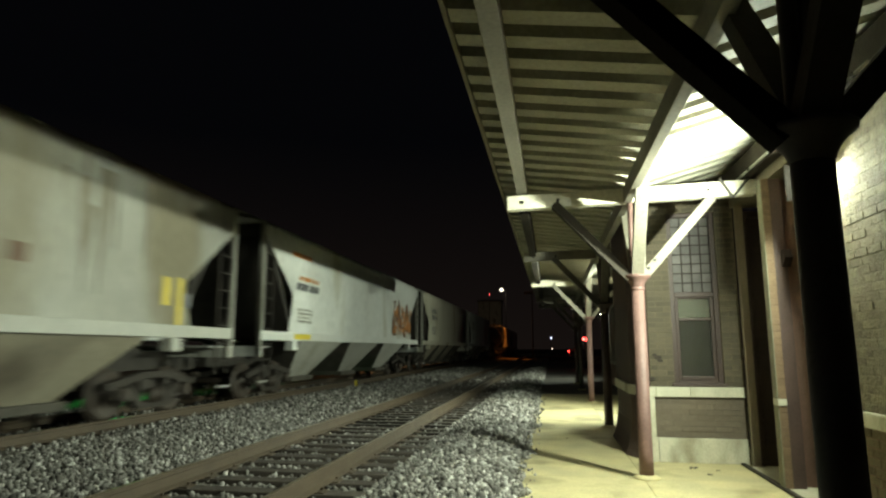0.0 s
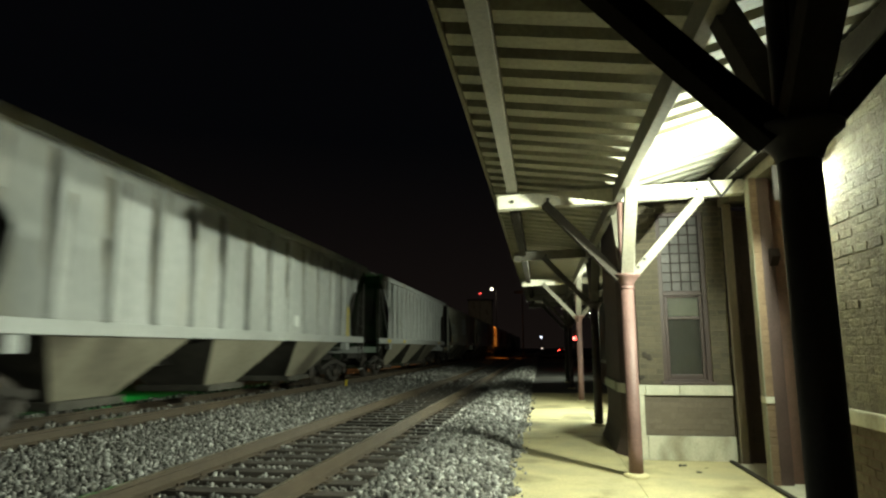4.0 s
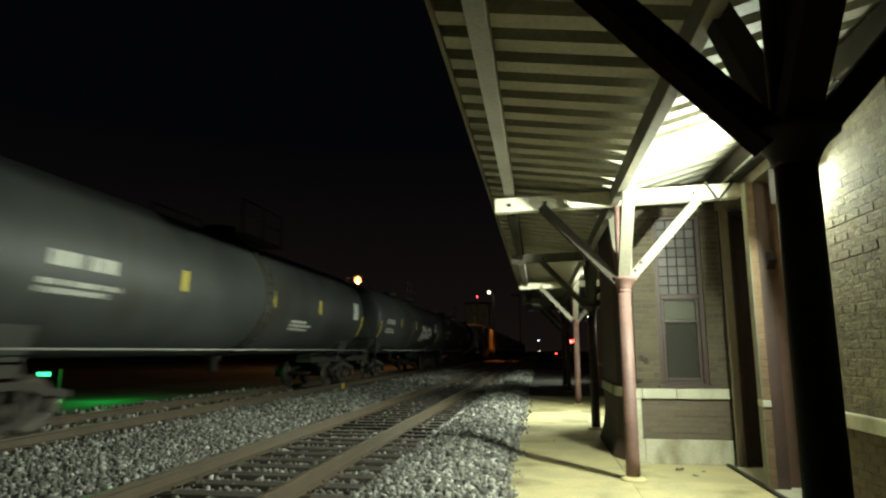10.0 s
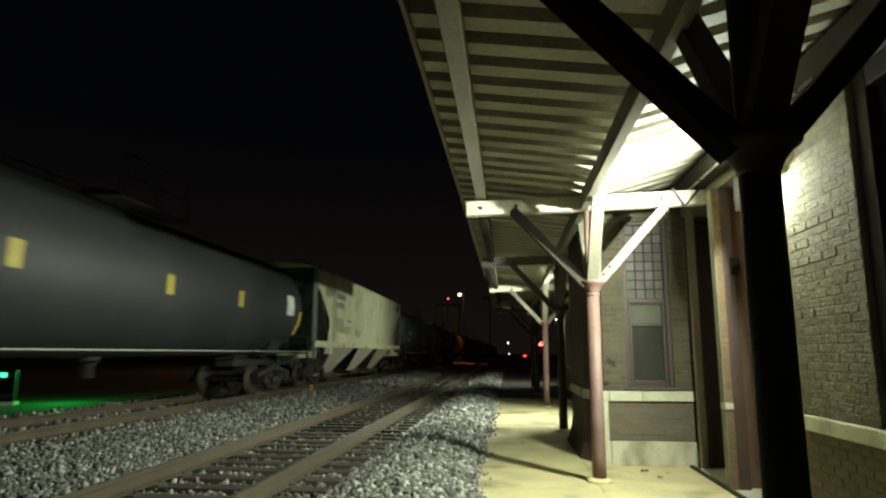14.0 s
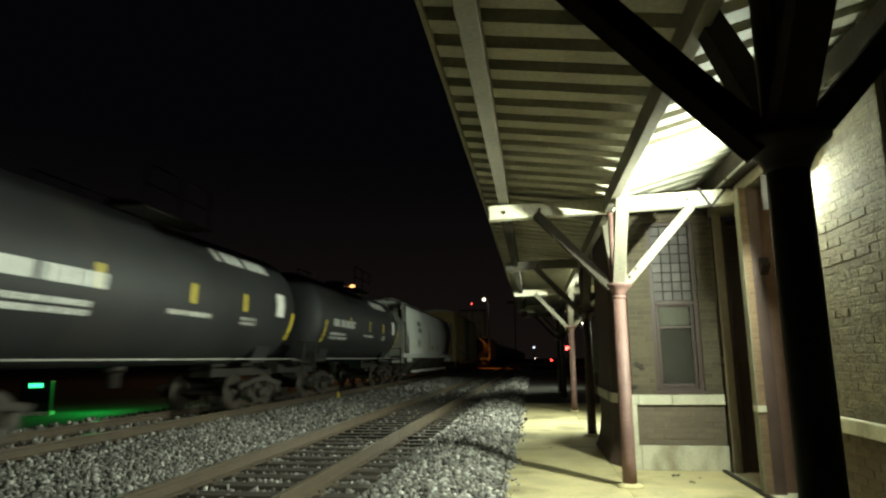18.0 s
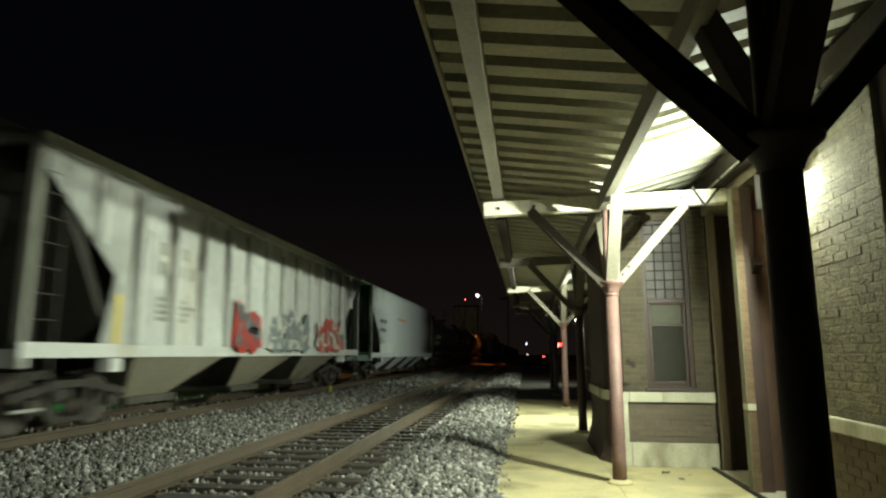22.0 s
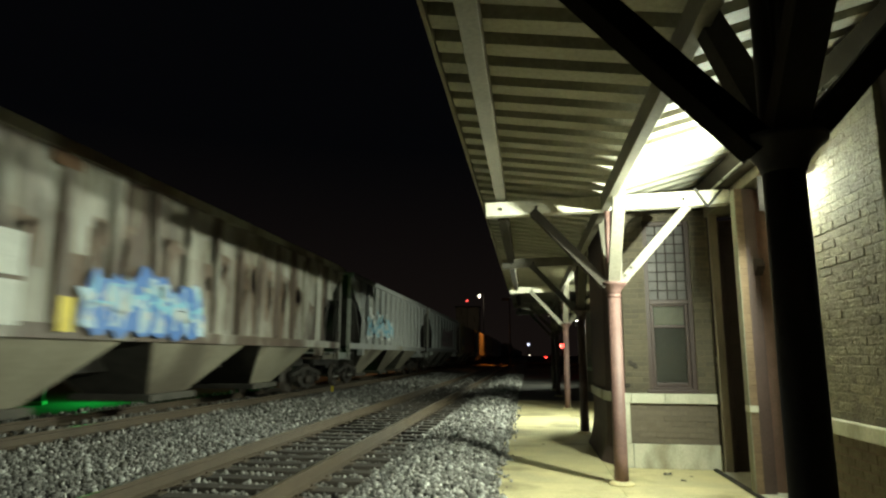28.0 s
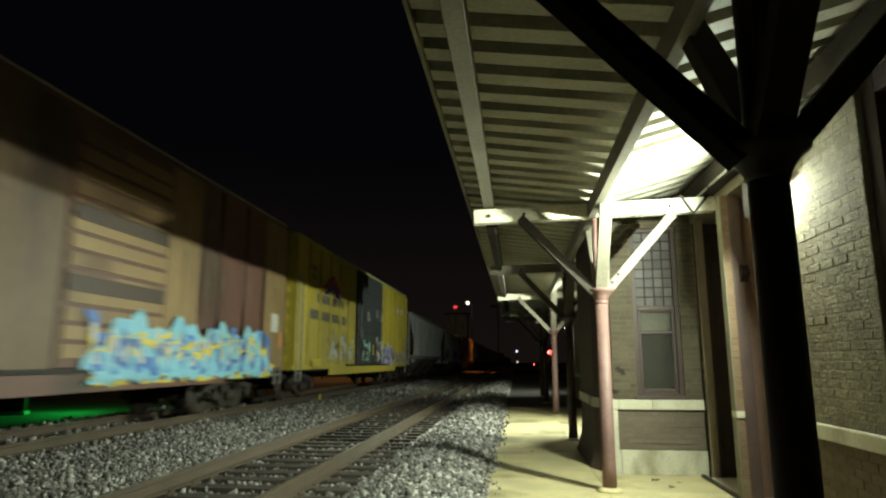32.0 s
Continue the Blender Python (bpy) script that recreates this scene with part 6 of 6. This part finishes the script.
# ---------------------------------------------------------------- lights and shapes beyond
def mast_light(name, label, x, y, z, mat, r, arm=0.0):
    th = thing(name, label, "street lamp", at=(x, y, -0.34))
    part("pole", rod(B(), (arm, 0, 0), (arm, 0, z + 0.6), 0.10, 0.06), MAT["steel"], th)
    if arm:
        part("arm", rod(B(), (arm, 0, z + 0.58), (0, 0, z + 0.50), 0.035), MAT["steel"], th)
    part("hood", turned(B(), [(r * 1.3, z + 0.34 + r), (r * 0.6, z + 0.44 + r), (0.05, z + 0.5 + r)], 14), MAT["steel"], th)
    part("globe", turned(B(), [(0.02, z + 0.34 - r), (r * 0.7, z + 0.34 - r * 0.7), (r, z + 0.34), (r * 0.7, z + 0.34 + r * 0.7), (0.02, z + 0.34 + r)], 14), mat, th, "glowing lamp")
    return th


mast_light("yard_lamp", "tall yard lamp glowing orange behind the train", -18.9, 63.75, 8.9, glow("sodium_glow", (1.0, 0.42, 0.14), 4.0), 0.38, -1.2)
mast_light("street_lamp", "white street lamp far down the line", -11.55, 149.7, 15.36, glow("white_glow", (1.0, 0.9, 0.7), 3), 0.38, 1.0)


def hooded_light():
    th = thing("hooded_street_light", "hooded orange street light beside the tracks", "street lamp", at=(-2.6, 90.6, -0.34))
    part("pole", rod(B(), (0, 0, 0), (0, 0, 9.7), 0.10, 0.07), MAT["steel"], th)
    part("hood", box(B(), -1.1, 0.1, -0.9, 0.0, 9.5, 9.8, 0.03), MAT["steel"], th)


hooded_light()


def red_signal(x, y, z, label, name="signal_mast", heads=((0, 0),)):
    th = thing(name, label, "signal", at=(x, y, -0.34))
    part("mast", rod(B(), (0, 0, 0), (0, 0, z + 0.9), 0.07, 0.06), MAT["steel"], th)
    for dx, dz in heads:
        part("backboard", turned(B(), [(0.32, 0.03), (0.32, 0.06), (0.1, 0.07)], 18, (dx, z + 0.34 + dz), "y"), MAT["black"], th)
        part("lens", turned(B(), [(0.04, -0.03), (0.13, -0.01), (0.15, 0.03)], 14, (dx, z + 0.34 + dz), "y"), glow("red_glow", (1.0, 0.05, 0.04), 30), th, "glowing red lens")


red_signal(-15.47, 159.7, 15.2, "tall mast with a red light far down the line")
red_signal(2.38, 46.0, 2.05, "crossing signal with a glowing red lamp", "crossing_signal")


def far_car():
    th = thing("parked_car", "dark car with lit red tail lights", "car", at=(3.9, 122.0, -0.04, 0, 0, -4))
    part("body", prism(B(), [(-2.1, 0.35), (2.2, 0.35), (2.2, 0.8), (1.4, 0.95), (0.7, 1.4), (-1.2, 1.4), (-1.9, 0.95), (-2.1, 0.9)], -0.85, 0.85, "x"), MAT["black"], th)
    for x in (-0.78, 0.78):
        for y in (-1.3, 1.35):
            part("wheel", turned(B(), [(0.3, x - 0.1), (0.33, x - 0.07), (0.33, x + 0.07), (0.3, x + 0.1)], 16, (y, 0.33), "x"), MAT["steel"], th)
    for x in (-0.62, 0.62):
        part("tail_light", box(B(), x - 0.16, x + 0.16, -2.13, -2.08, 0.86, 1.04, 0.02), MAT["tail"], th, "glowing red tail light")
    part("rear_window", box(B(), -0.6, 0.6, -1.92, -1.6, 1.0, 1.3), MAT["glass"], th)


MAT["tail"] = glow("tail_glow", (1.0, 0.04, 0.03), 14)
far_car()


def signal_cabinet():
    th = thing("trackside_cabinet", "low dark trackside cabinet with a glowing green panel", "cabinet", at=(-16.8, 19.5, -0.34, 0, 0, 20))
    part("base", box(B(), -0.5, 0.5, -0.25, 0.25, 0, 0.12, 0.02), MAT["base_stone"], th)
    part("housing", box(B(), -0.45, 0.45, -0.2, 0.2, 0.12, 1.15, 0.03), MAT["black"], th)
    part("panel", box(B(), -0.22, 0.22, -0.23, -0.2, 0.93, 1.06, 0.01), glow("green_glow", (0.05, 1.0, 0.3), 3), th, "glowing green panel")


signal_cabinet()


def parked_van():
    th = thing("parked_van", "white van parked beside the station's far end", "van", at=(4.75, 40.0, -0.004))
    part("body", prism(B(), [(-2.4, 0.5), (2.4, 0.5), (2.4, 1.9), (-1.3, 1.9), (-1.9, 1.25), (-2.4, 1.1)], -0.95, 0.95, "x"), MAT["white"], th)
    part("windscreen", prism(B(), [(-1.93, 1.25), (-1.35, 1.84), (-1.33, 1.84), (-1.88, 1.22)], -0.8, 0.8, "x"), MAT["glass"], th)
    for x in (-0.85, 0.85):
        for y in (-1.5, 1.5):
            part("wheel", turned(B(), [(0.3, x - 0.1), (0.34, x - 0.07), (0.34, x + 0.07), (0.3, x + 0.1)], 16, (y, 0.34), "x"), MAT["black"], th)


parked_van()


def far_building():
    th = thing("far_building", "pale low building far down the line", "building", at=(-16.6, 171.7, -0.34))
    part("wall", box(B(), -3.2, 3.2, 0, 5, 0, 14.6, 0.0), MAT["base_stone"], th)
    part("roof", box(B(), -3.5, 3.5, -0.3, 5.3, 14.6, 15.0, 0.03), MAT["asphalt"], th)


far_building()


def track_marker():
    th = thing("track_marker", "small yellow marker on a stake beside the rails", "marker", at=(-6.95, 21.9, -0.02))
    part("stake", box(B(), -0.012, 0.012, -0.012, 0.012, 0.0, 0.30), MAT["steel"], th)
    part("plate", box(B(), -0.05, 0.05, -0.024, -0.014, 0.10, 0.30, 0.004), MAT["yellow"], th, "yellow plate")


track_marker()


def far_led():
    th = thing("far_light", "small bluish white light on a post", "lamp", at=(-0.02, 80.0, -0.34))
    part("post", rod(B(), (0, 0, 0), (0, 0, 2.93), 0.04), MAT["steel"], th)
    part("lens", box(B(), -0.09, 0.09, -0.06, 0.0, 2.93, 3.11, 0.02), glow("cool_glow", (0.75, 0.8, 1.0), 4), th, "glowing lens")
    part("lens", box(B(), 0.02, 0.16, -0.06, 0.0, 1.62, 1.76, 0.02), glow("warm_glow", (1.0, 0.8, 0.6), 2.5), th, "small warm lamp")


far_led()


# ---------------------------------------------------------------- what moves
def motions():
    for car, y in CARS:
        walk(car, [(t, pose(TRACK_B, y + SPEED * t, RISE)) for t in (0.0, 8.0, 16.0, 24.0, 32.0)])


all_bricks()
motions()
